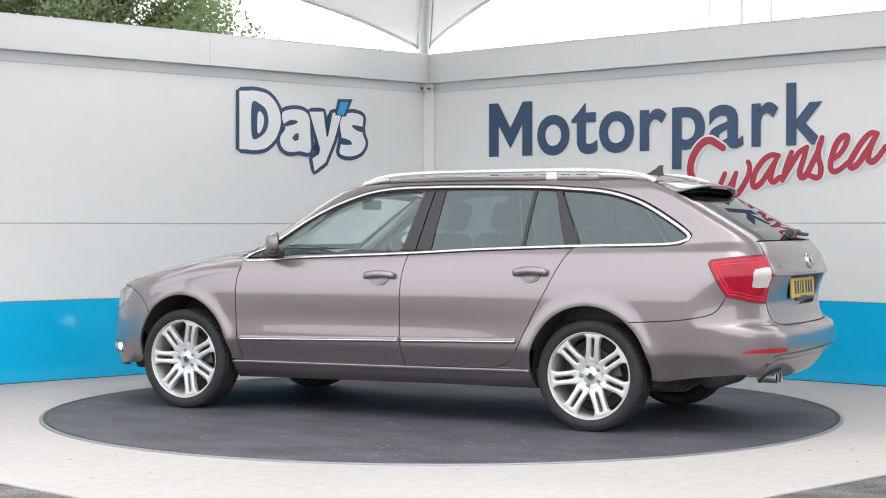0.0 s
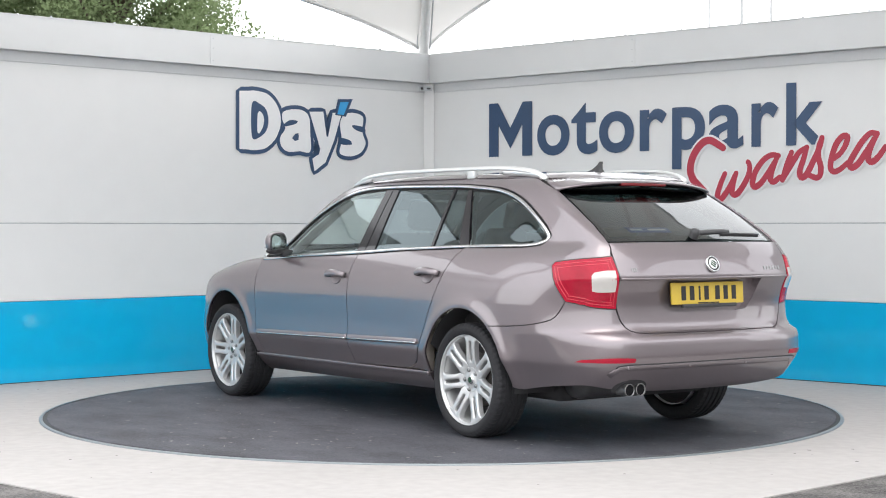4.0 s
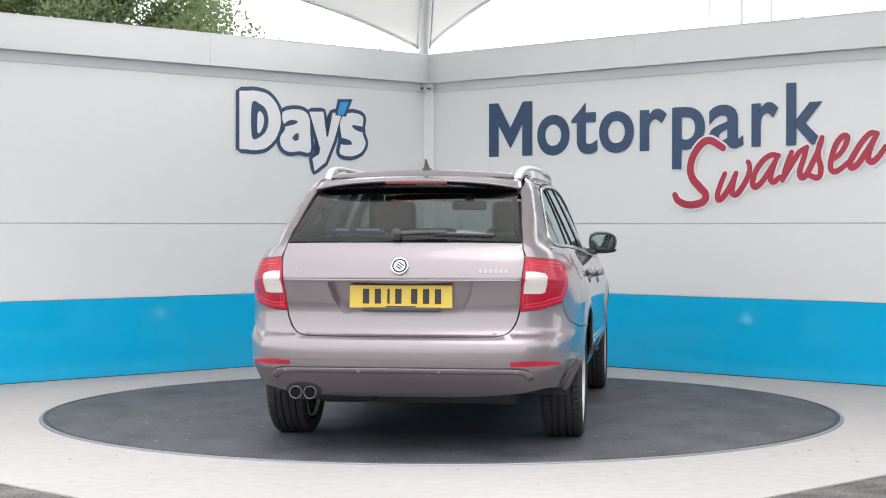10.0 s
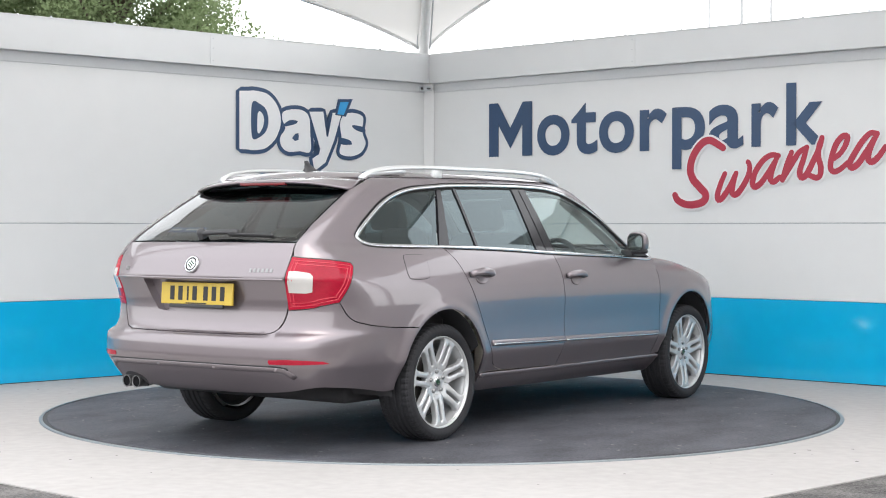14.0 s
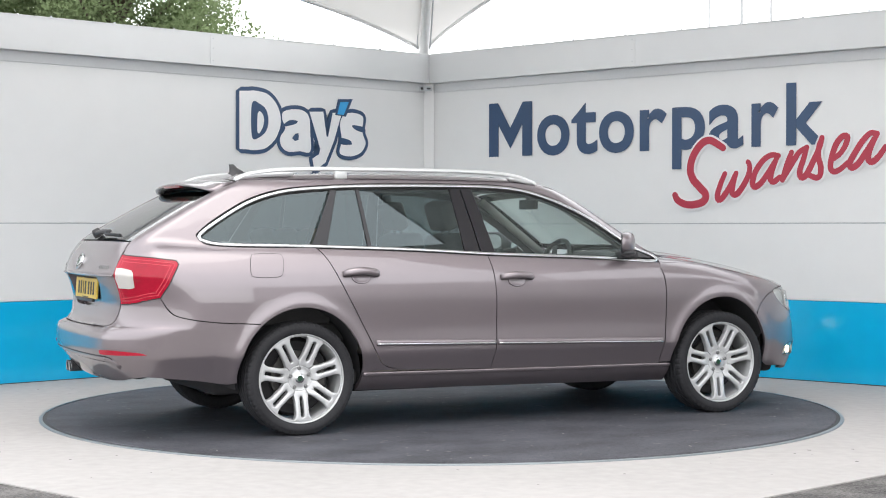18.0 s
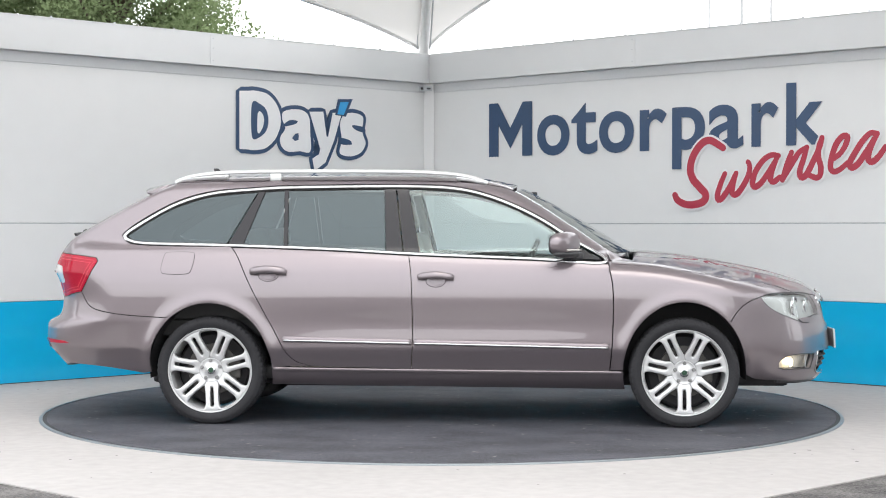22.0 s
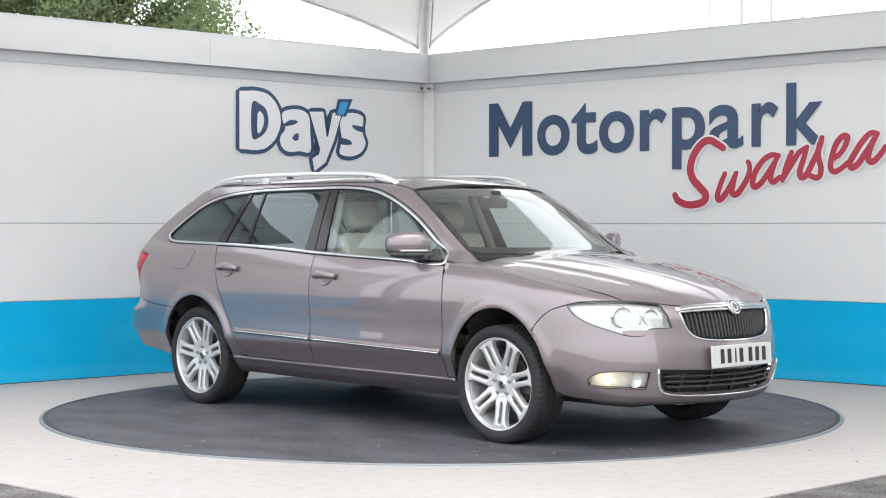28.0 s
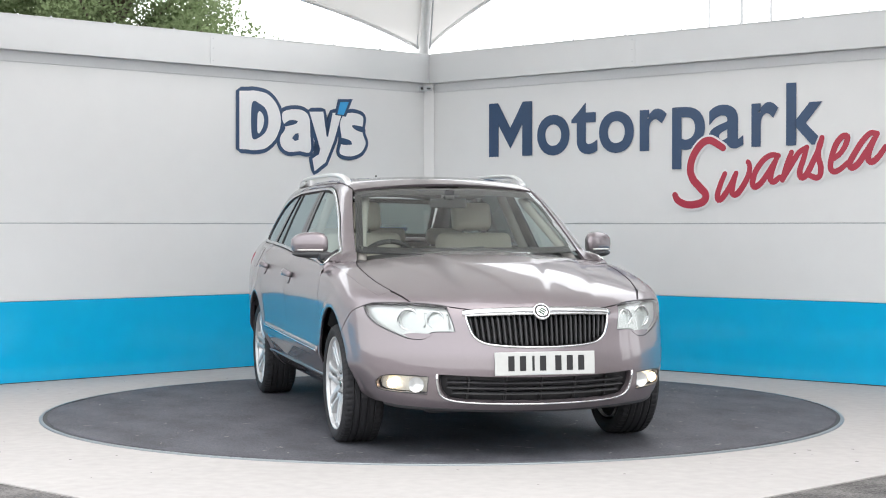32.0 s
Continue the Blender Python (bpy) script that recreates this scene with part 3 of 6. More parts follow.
LINING = material("grey_headlining", (0.42, 0.40, 0.37), 0.9, var=0.08, scale=30)
CLEAR = glass_material("green_tinted_glass", (0.73, 0.82, 0.815), mixing=0.085, sheen=(0.88, 1, 1))
SCREEN = glass_material("windscreen_glass", (0.76, 0.815, 0.785), mixing=0.06)
PRIVACY = glass_material("dark_privacy_glass", (0.13, 0.165, 0.17), mixing=0.088, sheen=(0.82, 0.96, 1.0))
REARGLASS = glass_material("tinted_tailgate_glass", (0.27, 0.335, 0.33), mixing=0.065)
LENS = glass_material("clear_lamp_lens", (0.97, 0.98, 0.98))
REDLENS = material("red_lamp_lens", (0.36, 0.008, 0.028), 0.12, spec=0.35, var=0.3, scale=30)
REDLINE = material("bright_red_guide", (0.50, 0.035, 0.06), 0.2)
DARKRED = material("dark_red_lens", (0.16, 0.008, 0.012), 0.2, coat=0.3)
WHITELENS = material("white_lamp_lens", (0.52, 0.50, 0.48), 0.12, coat=1.0, var=0.08, scale=40)
REFLECTOR = material("lamp_reflector", (0.50, 0.52, 0.51), 0.30, metal=0.5, var=0.15, scale=30)
FOGGLOW = material("lit_fog_bulb", (1.0, 0.85, 0.6), 0.3, emit=(1.0, 0.80, 0.50), power=8.0)
YELLOW = material("yellow_plate", (0.56, 0.395, 0.05), 0.4, var=0.05)
PLATEWHITE = material("white_plate", (0.50, 0.51, 0.50), 0.4, var=0.05)
INK = material("plate_bar_black", (0.012, 0.012, 0.014), 0.5)
BADGEGREEN = material("dark_green_enamel", (0.008, 0.045, 0.022), 0.35)
STICKER = material("blue_window_sticker", (0.02, 0.09, 0.34), 0.5)
MIRRORGLASS = material("mirror_glass", (0.9, 0.92, 0.92), 0.02, metal=1.0)


def curve1(*keys):
    """A smooth monotone curve through (position, value) keys."""
    x, y = np.array([k[0] for k in keys], float), np.array([k[1] for k in keys], float)
    h, d = np.diff(x), np.diff(y) / np.diff(x)
    m = np.zeros(len(x))
    m[0], m[-1] = d[0], d[-1]
    for i in range(1, len(x) - 1):
        if d[i - 1] * d[i] > 0:
            w1, w2 = 2 * h[i] + h[i - 1], h[i] + 2 * h[i - 1]
            m[i] = (w1 + w2) / (w1 / d[i - 1] + w2 / d[i])

    def f(q):
        q = np.clip(np.asarray(q, float), x[0], x[-1])
        i = np.clip(np.searchsorted(x, q, side="right") - 1, 0, len(x) - 2)
        t = (q - x[i]) / h[i]
        return ((2 * t ** 3 - 3 * t ** 2 + 1) * y[i] + (t ** 3 - 2 * t ** 2 + t) * h[i] * m[i]
                + (-2 * t ** 3 + 3 * t ** 2) * y[i + 1] + (t ** 3 - t ** 2) * h[i] * m[i + 1])
    return f


def smax(a, b, k):
    h = np.clip(0.5 + 0.5 * (a - b) / k, 0, 1)
    return b * (1 - h) + a * h + k * h * (1 - h)


# The body's form: x forward from the middle of the wheelbase, y to its left, z up.
half_width = curve1((0.15, 0.66), (0.22, 0.728), (0.27, 0.788), (0.31, 0.818), (0.345, 0.834), (0.40, 0.860), (0.44, 0.880), (0.46, 0.8855), (0.54, 0.8885), (0.65, 0.892),
                    (0.74, 0.8915), (0.82, 0.884), (0.89, 0.868), (0.96, 0.838), (1.01, 0.808), (1.06, 0.760), (1.12, 0.69))
plan = curve1((-2.6, 0.86), (-2.3, 0.915), (-2.0, 0.955), (-1.65, 0.985), (-1.2, 1.0), (1.1, 1.0), (1.5, 0.994), (1.8, 0.965), (2.1, 0.915), (2.4, 0.86))
bonnet = curve1((0.6, 1.035), (1.0, 1.016), (1.15, 1.010), (1.30, 0.998), (1.592, 0.957), (1.80, 0.918), (1.933, 0.888), (2.05, 0.855), (2.169, 0.815), (2.262, 0.770), (2.33, 0.72), (2.5, 0.5))
shoulder = curve1((-2.6, 1.10), (-1.9, 1.088), (-1.2, 1.070), (-0.2, 1.040), (0.5, 1.020), (1.0, 1.000))
nose = curve1((0.15, 2.15), (0.22, 2.235), (0.26, 2.275), (0.30, 2.300), (0.36, 2.322), (0.42, 2.332), (0.50, 2.328), (0.60, 2.308), (0.70, 2.288), (0.76, 2.270), (0.84, 2.20), (0.95, 2.0))
tail = curve1((0.15, -2.10), (0.25, -2.27), (0.30, -2.335), (0.36, -2.392), (0.42, -2.444), (0.455, -2.470), (0.50, -2.482), (0.56, -2.480), (0.595, -2.462), (0.615, -2.412), (0.66, -2.388),
              (0.74, -2.380), (0.82, -2.398), (0.872, -2.420), (0.886, -2.428), (0.90, -2.424), (0.96, -2.402), (1.0, -2.384), (1.03, -2.364), (1.075, -2.330), (1.12, -2.268), (1.20, -2.130), (1.30, -1.945), (1.36, -1.825), (1.43, -1.68), (1.50, -1.53))
roofline = curve1((-2.6, 1.38), (-2.05, 1.430), (-1.9, 1.447), (-1.5, 1.470), (-1.0, 1.482), (-0.5, 1.485), (0.0, 1.474), (0.22, 1.455), (0.38, 1.424), (0.55, 1.352), (0.722, 1.257),
                  (0.933, 1.130), (1.108, 1.018), (1.3, 0.89), (1.6, 0.68))
cabin = curve1((-2.6, 0.60), (-2.3, 0.680), (-2.1, 0.722), (-1.926, 0.748), (-1.5, 0.785), (-0.8, 0.800), (0.0, 0.800), (0.5, 0.778), (0.93, 0.738), (1.2, 0.70), (1.6, 0.62))
under = curve1((-2.6, 0.30), (-2.2, 0.28), (-1.7, 0.21), (1.6, 0.20), (2.2, 0.22), (2.5, 0.26))
ARCH_F, ARCH_R = (1.38, 0.325, 0.350, 0.398), (-1.38, 0.325, 0.362, 0.385)


CREASE = 0.595


def body(x, y, z):
    ay = np.abs(y)
    w = half_width(z) * plan(x)
    for ax, az, ra, rb in (ARCH_F, ARCH_R):
        r = np.sqrt(((x - ax) / ra) ** 2 + ((z - az) / rb) ** 2)
        w = w + 0.013 * np.exp(-((r - 1.04) / 0.10) ** 2)
    w = w - 0.009 * np.exp(-((z - 0.60) / 0.085) ** 2) * np.exp(-(x / 1.1) ** 4)
    w = w - 0.014 * np.clip((CREASE - z) / 0.13, 0, 1.3) * np.clip((-1.72 - x) / 0.15, 0, 1)
    side = ay - w
    crown = np.interp(x, (1.0, 1.3, 2.1, 2.4), (0.085, 0.095, 0.17, 0.20))
    ridge = 0.30 + 0.30 * np.clip((2.25 - x) / 1.15, 0, 1)
    lift = 0.006 / (1 + np.exp((ay - ridge) / 0.012)) * np.clip((2.3 - x) / 0.2, 0, 1)
    spine = 0.055 + 0.27 * np.clip((2.25 - x) / 1.15, 0, 1)
    lift = lift + 0.007 / (1 + np.exp((ay - spine) / 0.010)) * np.clip((2.3 - x) / 0.15, 0, 1)
    top = np.where(x > 0.95, z - (bonnet(x + 0.06 * ay ** 2) - crown * ay ** 2 + lift - 0.009), z - shoulder(x))
    front = (x - (nose(z) - 0.50 * ay ** 2 - 0.42 * ay ** 6)) * 0.9
    rear = ((tail(z) + 0.115 * ay ** 2 + 0.95 * ay ** 8) - x) * np.where(z > 1.05, 0.72, 0.95)
    low = smax(side, top, 0.085)
    low = smax(low, front, 0.075)
    low = smax(low, rear, 0.075)
    low = smax(low, under(x) - z, 0.03)
    dz = z - 1.0
    sc = (ay - (cabin(x) - 0.40 * dz - 0.15 * dz * np.abs(dz))) * 0.92
    tc = (z - (roofline(x + 0.22 * ay ** 2 * np.clip(x + 0.3, 0, 1)) - 0.085 * ay ** 2)) * np.interp(x, (0.2, 0.5), (1.0, 0.84))
    c = smax(smax(sc, tc, 0.085), rear, 0.035)
    c = smax(c, 0.90 - z, 0.01)
    return -smax(-low, -c, 0.022)


def normals(P):
    e = 0.0015
    g = np.stack([body(P[:, 0] + e * (k == 0), P[:, 1] + e * (k == 1), P[:, 2] + e * (k == 2))
                  - body(P[:, 0] - e * (k == 0), P[:, 1] - e * (k == 1), P[:, 2] - e * (k == 2)) for k in range(3)], 1)
    return g / (np.linalg.norm(g, axis=1, keepdims=True) + 1e-12)


def cast(O, D, far=1.6, n=56):
    """The first place where rays from outside meet the body."""
    ts = np.linspace(0, far, n)
    W = O[:, None, :] + np.broadcast_to(D, O.shape)[:, None, :] * ts[None, :, None]
    F = body(W[..., 0].ravel(), W[..., 1].ravel(), W[..., 2].ravel()).reshape(len(O), n)
    neg = F < 0
    hit = neg.any(1)
    i = np.where(hit, neg.argmax(1), F.argmin(1))
    lo, hi = ts[np.maximum(i - 1, 0)], ts[i]
    for _ in range(14):
        mid = (lo + hi) / 2
        inside = body(*(O + D * mid[:, None]).T) < 0
        hi, lo = np.where(inside, mid, hi), np.where(inside, lo, mid)
    return O + D * np.where(hit, hi, ts[i])[:, None]


AX_F, AX_R = 1.30, -1.45


def onto(dom, q):
    """From the two coordinates of a view (side, top, front, rear, wrap) to the body's surface."""
    q = np.asarray(q, float)
    z0 = np.zeros(len(q))
    a, b = q[:, 0], q[:, 1]
    if dom in ("L", "R"):
        s = 1 if dom == "L" else -1
        return cast(np.stack([a, z0 + 1.15 * s, b], 1), np.array([0, -s, 0.0]), 1.15)
    if dom == "T":
        return cast(np.stack([a, b, z0 + 1.7], 1), np.array([0, 0, -1.0]), 1.4)
    if dom == "F":
        return cast(np.stack([z0 + 2.6, a, b], 1), np.array([-1.0, 0, 0]), 2.6, 90)
    if dom == "B":
        return cast(np.stack([z0 - 2.75, a, b], 1), np.array([1.0, 0, 0]), 2.2, 80)
    D = np.stack([np.cos(a) * (1 if dom == "WF" else -1), np.sin(a), z0], 1)
    O = np.stack([z0 + (AX_F if dom == "WF" else AX_R), z0, b], 1) + D * 1.35
    return cast(O, -D, 1.3)


def wf(y, z):
    """Wrap coordinates of a point of the nose given by y, z."""
    p = onto("F", [(y, z)])[0]
    return (math.atan2(p[1], p[0] - AX_F), z)


def wfx(x, z):
    p = onto("L", [(x, z)])[0]
    return (math.atan2(p[1], x - AX_F), z)


def wb(y, z):
    p = onto("B", [(y, z)])[0]
    return (math.atan2(p[1], AX_R - p[0]), z)


def wbx(x, z):
    p = onto("L", [(x, z)])[0]
    return (math.atan2(p[1], AX_R - x), z)


def loop(*segs, step=0.02):
    """A closed outline of smooth pieces that meet in corners."""
    out = []
    for s in segs:
        pts = smooth_loop(s, step, closed=False)
        out += [tuple(p) for p in pts[:-1]] if len(pts) > 1 else [tuple(pts[0])]
        last = tuple(pts[-1])
        if tuple(segs[(segs.index(s) + 1) % len(segs)][0]) != last:
            out.append(last)
    return out


def mirrored(half):
    """An outline from one half that runs from the middle line round to it again."""
    return list(half) + [(-a, b) for a, b in half[::-1] if abs(a) > 1e-6]


def inside(poly, q):
    P = np.asarray(poly)
    x, y = q[:, 0], q[:, 1]
    c = np.zeros(len(q), bool)
    j = len(P) - 1
    for i in range(len(P)):
        xi, yi, xj, yj = *P[i], *P[j]
        if yi != yj:
            c ^= ((yi > y) != (yj > y)) & (x < (xj - xi) * (y - yi) / (yj - yi) + xi)
        j = i
    return c


def shrink(poly, d):
    P = np.asarray(poly, float)
    area = 0.5 * np.sum(P[:, 0] * np.roll(P[:, 1], -1) - np.roll(P[:, 0], -1) * P[:, 1])
    t = np.roll(P, -1, 0) - np.roll(P, 1, 0)
    t /= np.linalg.norm(t, axis=1, keepdims=True) + 1e-9
    n = np.stack([-t[:, 1], t[:, 0]], 1) * (1 if area > 0 else -1)
    return P + n * d


from mathutils.geometry import delaunay_2d_cdt


def car_part(ob, parent):
    """Direct parts of the car sit at its offset on the turntable."""
    ob.parent = parent
    if parent is car:
        ob.location = OFFSET
    return ob


def panel(name, dom, outline, mat, parent, holes=(), off=0.0, thick=0.014, step=0.03, gap=0.0026, label="", flat=None):
    """A sheet of bodywork: an outline laid onto the body, with turned-in edges and the body's own normals."""
    outl = shrink(outline, gap)
    hol = [shrink(h, -gap) for h in holes]
    lo, hi = outl.min(0), outl.max(0)
    gx, gy = np.meshgrid(np.arange(lo[0] + step / 2, hi[0], step), np.arange(lo[1] + step / 2, hi[1], step))
    gx[1::2] += step / 2
    g = np.stack([gx.ravel(), gy.ravel()], 1)
    keep = inside(shrink(outl, step * 0.35), g)
    for h in hol:
        keep &= ~inside(shrink(h, -step * 0.35), g)
    pts, edges = [Vector(p) for p in outl], [(i, (i + 1) % len(outl)) for i in range(len(outl))]
    for h in hol:
        b = len(pts)
        pts += [Vector(p) for p in h]
        edges += [(b + i, b + (i + 1) % len(h)) for i in range(len(h))]
    pts += [Vector(p) for p in g[keep]]
    v2, _, f2, *_ = delaunay_2d_cdt(pts, edges, [], 0, 1e-5)
    V = np.array([tuple(v) for v in v2])
    T = np.array([f for f in f2 if len(f) == 3])
    cen = V[T].mean(1)
    ok = inside(outl, cen)
    for h in hol:
        ok &= ~inside(h, cen)
    T = T[ok]
    P = onto(dom, V)
    N = normals(P)
    if flat is not None:
        P = flat(P)
    A = P + N * off
    Bk = A - N * max(thick, 0.001)
    fn = np.cross(A[T[:, 1]] - A[T[:, 0]], A[T[:, 2]] - A[T[:, 0]])
    flip = (fn * N[T].mean(1)).sum(1) < 0
    T[flip] = T[flip][:, ::-1]
    n = len(A)
    count = {}
    for a, b, c in T:
        for e in ((a, b), (b, c), (c, a)):
            count[e] = count.get(e, 0) + 1
    rim = [e for e in count if (e[1], e[0]) not in count]
    if thick == 0:
        Bk, rim = A[:0], []
    faces = [tuple(t) for t in T] + [tuple(t[::-1] + n) for t in T if thick] + [(b, a, a + n, b + n) for a, b in rim]
    me = bpy.data.meshes.new(name)
    me.from_pydata([tuple(p) for p in np.vstack([A, Bk])], [], faces)
    me.polygons.foreach_set("use_smooth", [True] * len(faces))
    ln = [N[i] for t in T for i in t] + [-N[i] for t in T for i in t[::-1] if thick]
    allp = np.vstack([A, Bk])
    for a, b in rim:
        q = np.cross(allp[a] - allp[b], -N[a])
        q = q / (np.linalg.norm(q) + 1e-12)
        ln += [q, q, q, q]
    me.update()
    if len(me.loops) == len(ln):
        me.normals_split_custom_set([tuple(v) for v in ln])
    me.materials.append(mat)
    ob = car_part(new(name, me), parent)
    if label:
        ob["label"] = label
    return ob


def strip(name, P, N, width, height, mat, parent, closed=False, base=0.0, label=""):
    """A moulding with a rounded section that lies along a path on the body."""
    P, N = np.asarray(P), np.asarray(N)
    T = (np.roll(P, -1, 0) - np.roll(P, 1, 0)) if closed else np.gradient(P, axis=0)
    T /= np.linalg.norm(T, axis=1, keepdims=True) + 1e-9
    S = np.cross(T, N)
    sec = [(-0.5, -0.3), (-0.5, 0.45), (-0.32, 0.85), (0, 1.0), (0.32, 0.85), (0.5, 0.45), (0.5, -0.3)]
    bm = bmesh.new()
    rings = [[bm.verts.new(P[i] + S[i] * a * width + N[i] * (b * height + base)) for a, b in sec] for i in range(len(P))]
    m = len(rings)
    for i in range(m if closed else m - 1):
        a, b = rings[i], rings[(i + 1) % m]
        for k in range(len(sec)):
            j = (k + 1) % len(sec)
            bm.faces.new((a[k], a[j], b[j], b[k]))
    if not closed:
        bm.faces.new(rings[0])
        bm.faces.new(rings[-1][::-1])
    bmesh.ops.recalc_face_normals(bm, faces=bm.faces[:])
    return car_part(part(name, bm, mat, None, label, True), parent)


def along(dom, pts, step=0.02, closed=False):
    q = np.array(smooth_loop(pts, step, closed))
    P = onto(dom, q)
    return P, normals(P)


def solid(name, bm, mat, parent, label="", smooth=True):
    return car_part(part(name, bm, mat, None, label, smooth), parent)


OFFSET = Vector((0.0812, -0.1101, 0.010))
car = tagged(new("estate_car"), "taupe metallic estate car with silver roof rails on a turntable", "car")

# ---- outlines seen from the side ----
BELT = [(0.926, 0.953), (0.5, 0.972), (-0.185, 0.999), (-0.685, 1.026), (-1.246, 1.046), (-1.603, 1.054), (-1.80, 1.060), (-1.885, 1.074), (-1.922, 1.103)]
DLO_TOP = [(-1.922, 1.103), (-1.827, 1.176), (-1.617, 1.293), (-1.406, 1.355), (-1.158, 1.379), (-0.913, 1.391), (-0.291, 1.397), (0.05, 1.382), (0.288, 1.323), (0.528, 1.216), (0.734, 1.086), (0.926, 0.953)]
belt_z = curve1(*sorted((x, z) for x, z in BELT[:-1]))
dlo_z = curve1(*sorted((x, z) for x, z in DLO_TOP[:-1]))
DOOR_F = [(0.945, 0.935), (0.968, 0.786), (0.966, 0.529), (0.952, 0.325)]
DOOR_M = [(-0.214, 0.985), (-0.196, 0.843), (-0.188, 0.515), (-0.200, 0.328)]
DOOR_R = [(-1.262, 1.032), (-1.216, 0.971), (-1.125, 0.787), (-0.990, 0.538), (-0.930, 0.425), (-0.87, 0.368), (-0.78, 0.340)]


def arch(spec, a0, a1, n=22, grow=0.0):
    ax, az, ra, rb = spec
    return [(ax + (ra + grow) * math.cos(t), az + (rb + grow) * math.sin(t)) for t in np.linspace(radians(a0), radians(a1), n)]


def belt_run(x0, x1, drop=0.012, n=14):
    return [(x, float(belt_z(x)) - drop) for x in np.linspace(x0, x1, n)]


HOOD_SIDE = [(1.085, 0.690), (1.30, 0.722), (1.60, 0.712), (1.80, 0.680), (1.95, 0.637), (2.03, 0.607)]
HOOD_FRONT = [(2.03, 0.607), (2.11, 0.50), (2.170, 0.41), (2.222, 0.29), (2.262, 0.12), (2.268, 0.0)]
SCREEN_SIDE = [(1.03, 0.672), (0.80, 0.640), (0.60, 0.606), (0.46, 0.578), (0.385, 0.560)]
ROOF_SIDE = [(0.385, 0.560), (0.1, 0.572), (-0.5, 0.580), (-1.2, 0.572), (-1.5, 0.560), (-1.66, 0.548)]
GATE_SIDE = [(0.536, 1.362), (0.560, 1.25), (0.584, 1.15), (0.602, 1.074), (0.616, 1.006)]


def to_side(top_pts):
    P = onto("T", smooth_loop(top_pts, 0.02, False))
    return [(p[0], p[2]) for p in P]


hood_edge, screen_edge, roof_edge = to_side(HOOD_SIDE), to_side(SCREEN_SIDE), to_side(ROOF_SIDE)
gate_edge = [(p[0], p[2]) for p in onto("B", smooth_loop([(y - 0.009, z) for y, z in GATE_SIDE[:-1]] + GATE_SIDE[-1:], 0.04, False))]



def pts_of(seg, step=0.02):
    return [tuple(p) for p in smooth_loop(seg, step, False)]


def wft(x, y):
    """Wrap coordinates of a point of the bonnet's rim given from above."""
    p = onto("T", [(x, y)])[0]
    return (math.atan2(p[1], p[0] - AX_F), p[2])


def xz(dom, pts):
    return [(p[0], p[2]) for p in onto(dom, pts_of(pts, 0.03))]


# lamp outlines, shared by the lamps and the panels round them
LAMP_IN = [wft(2.140, 0.455), wf(0.440, 0.690), wf(0.428, 0.634)]
LAMP_LOW = [wf(0.428, 0.634), wf(0.535, 0.629), wf(0.565, 0.598), wf(0.60, 0.593), wf(0.64, 0.598)]
LAMP_OUT = [wf(0.64, 0.598), wfx(2.01, 0.624), wfx(1.92, 0.662), wfx(1.855, 0.705), wfx(1.818, 0.752)]
LAMP_TOP = [wfx(1.818, 0.752), wfx(1.86, 0.766), wfx(1.93, 0.772), wft(2.03, 0.607)]
hood_front = pts_of(HOOD_FRONT, 0.018)
LAMP_HOOD = [wft(x, y) for x, y in hood_front if y > 0.462] + [wft(2.140, 0.455)]
NOSE_TOP = [wft(x, y) for x, y in hood_front[::-1] if y < 0.448] + [wft(2.140, 0.455)]
NOSE_SEAM = [wfx(1.818, 0.752), wfx(1.74, 0.722), wfx(1.675, 0.665), wfx(1.640, 0.612)]
TL_IN = [wb(0.616, 1.006), wb(0.606, 0.89), wb(0.592, 0.734)]
TL_LOW = [wb(0.592, 0.734), wb(0.66, 0.738), wb(0.716, 0.747), wbx(-2.24, 0.755), wbx(-2.160, 0.772)]
TL_OUT = [wbx(-2.160, 0.772), wbx(-2.110, 0.86), wbx(-2.060, 0.955), wbx(-2.072, 0.974)]
TL_TOP = [wbx(-2.072, 0.974), wbx(-2.20, 0.990), wb(0.68, 0.999), wb(0.616, 1.006)]
BUMP_SEAM = [wbx(-2.160, 0.772), wbx(-2.115, 0.700), wbx(-2.05, 0.666), wbx(-1.87, 0.638), wbx(-1.62, 0.624)]

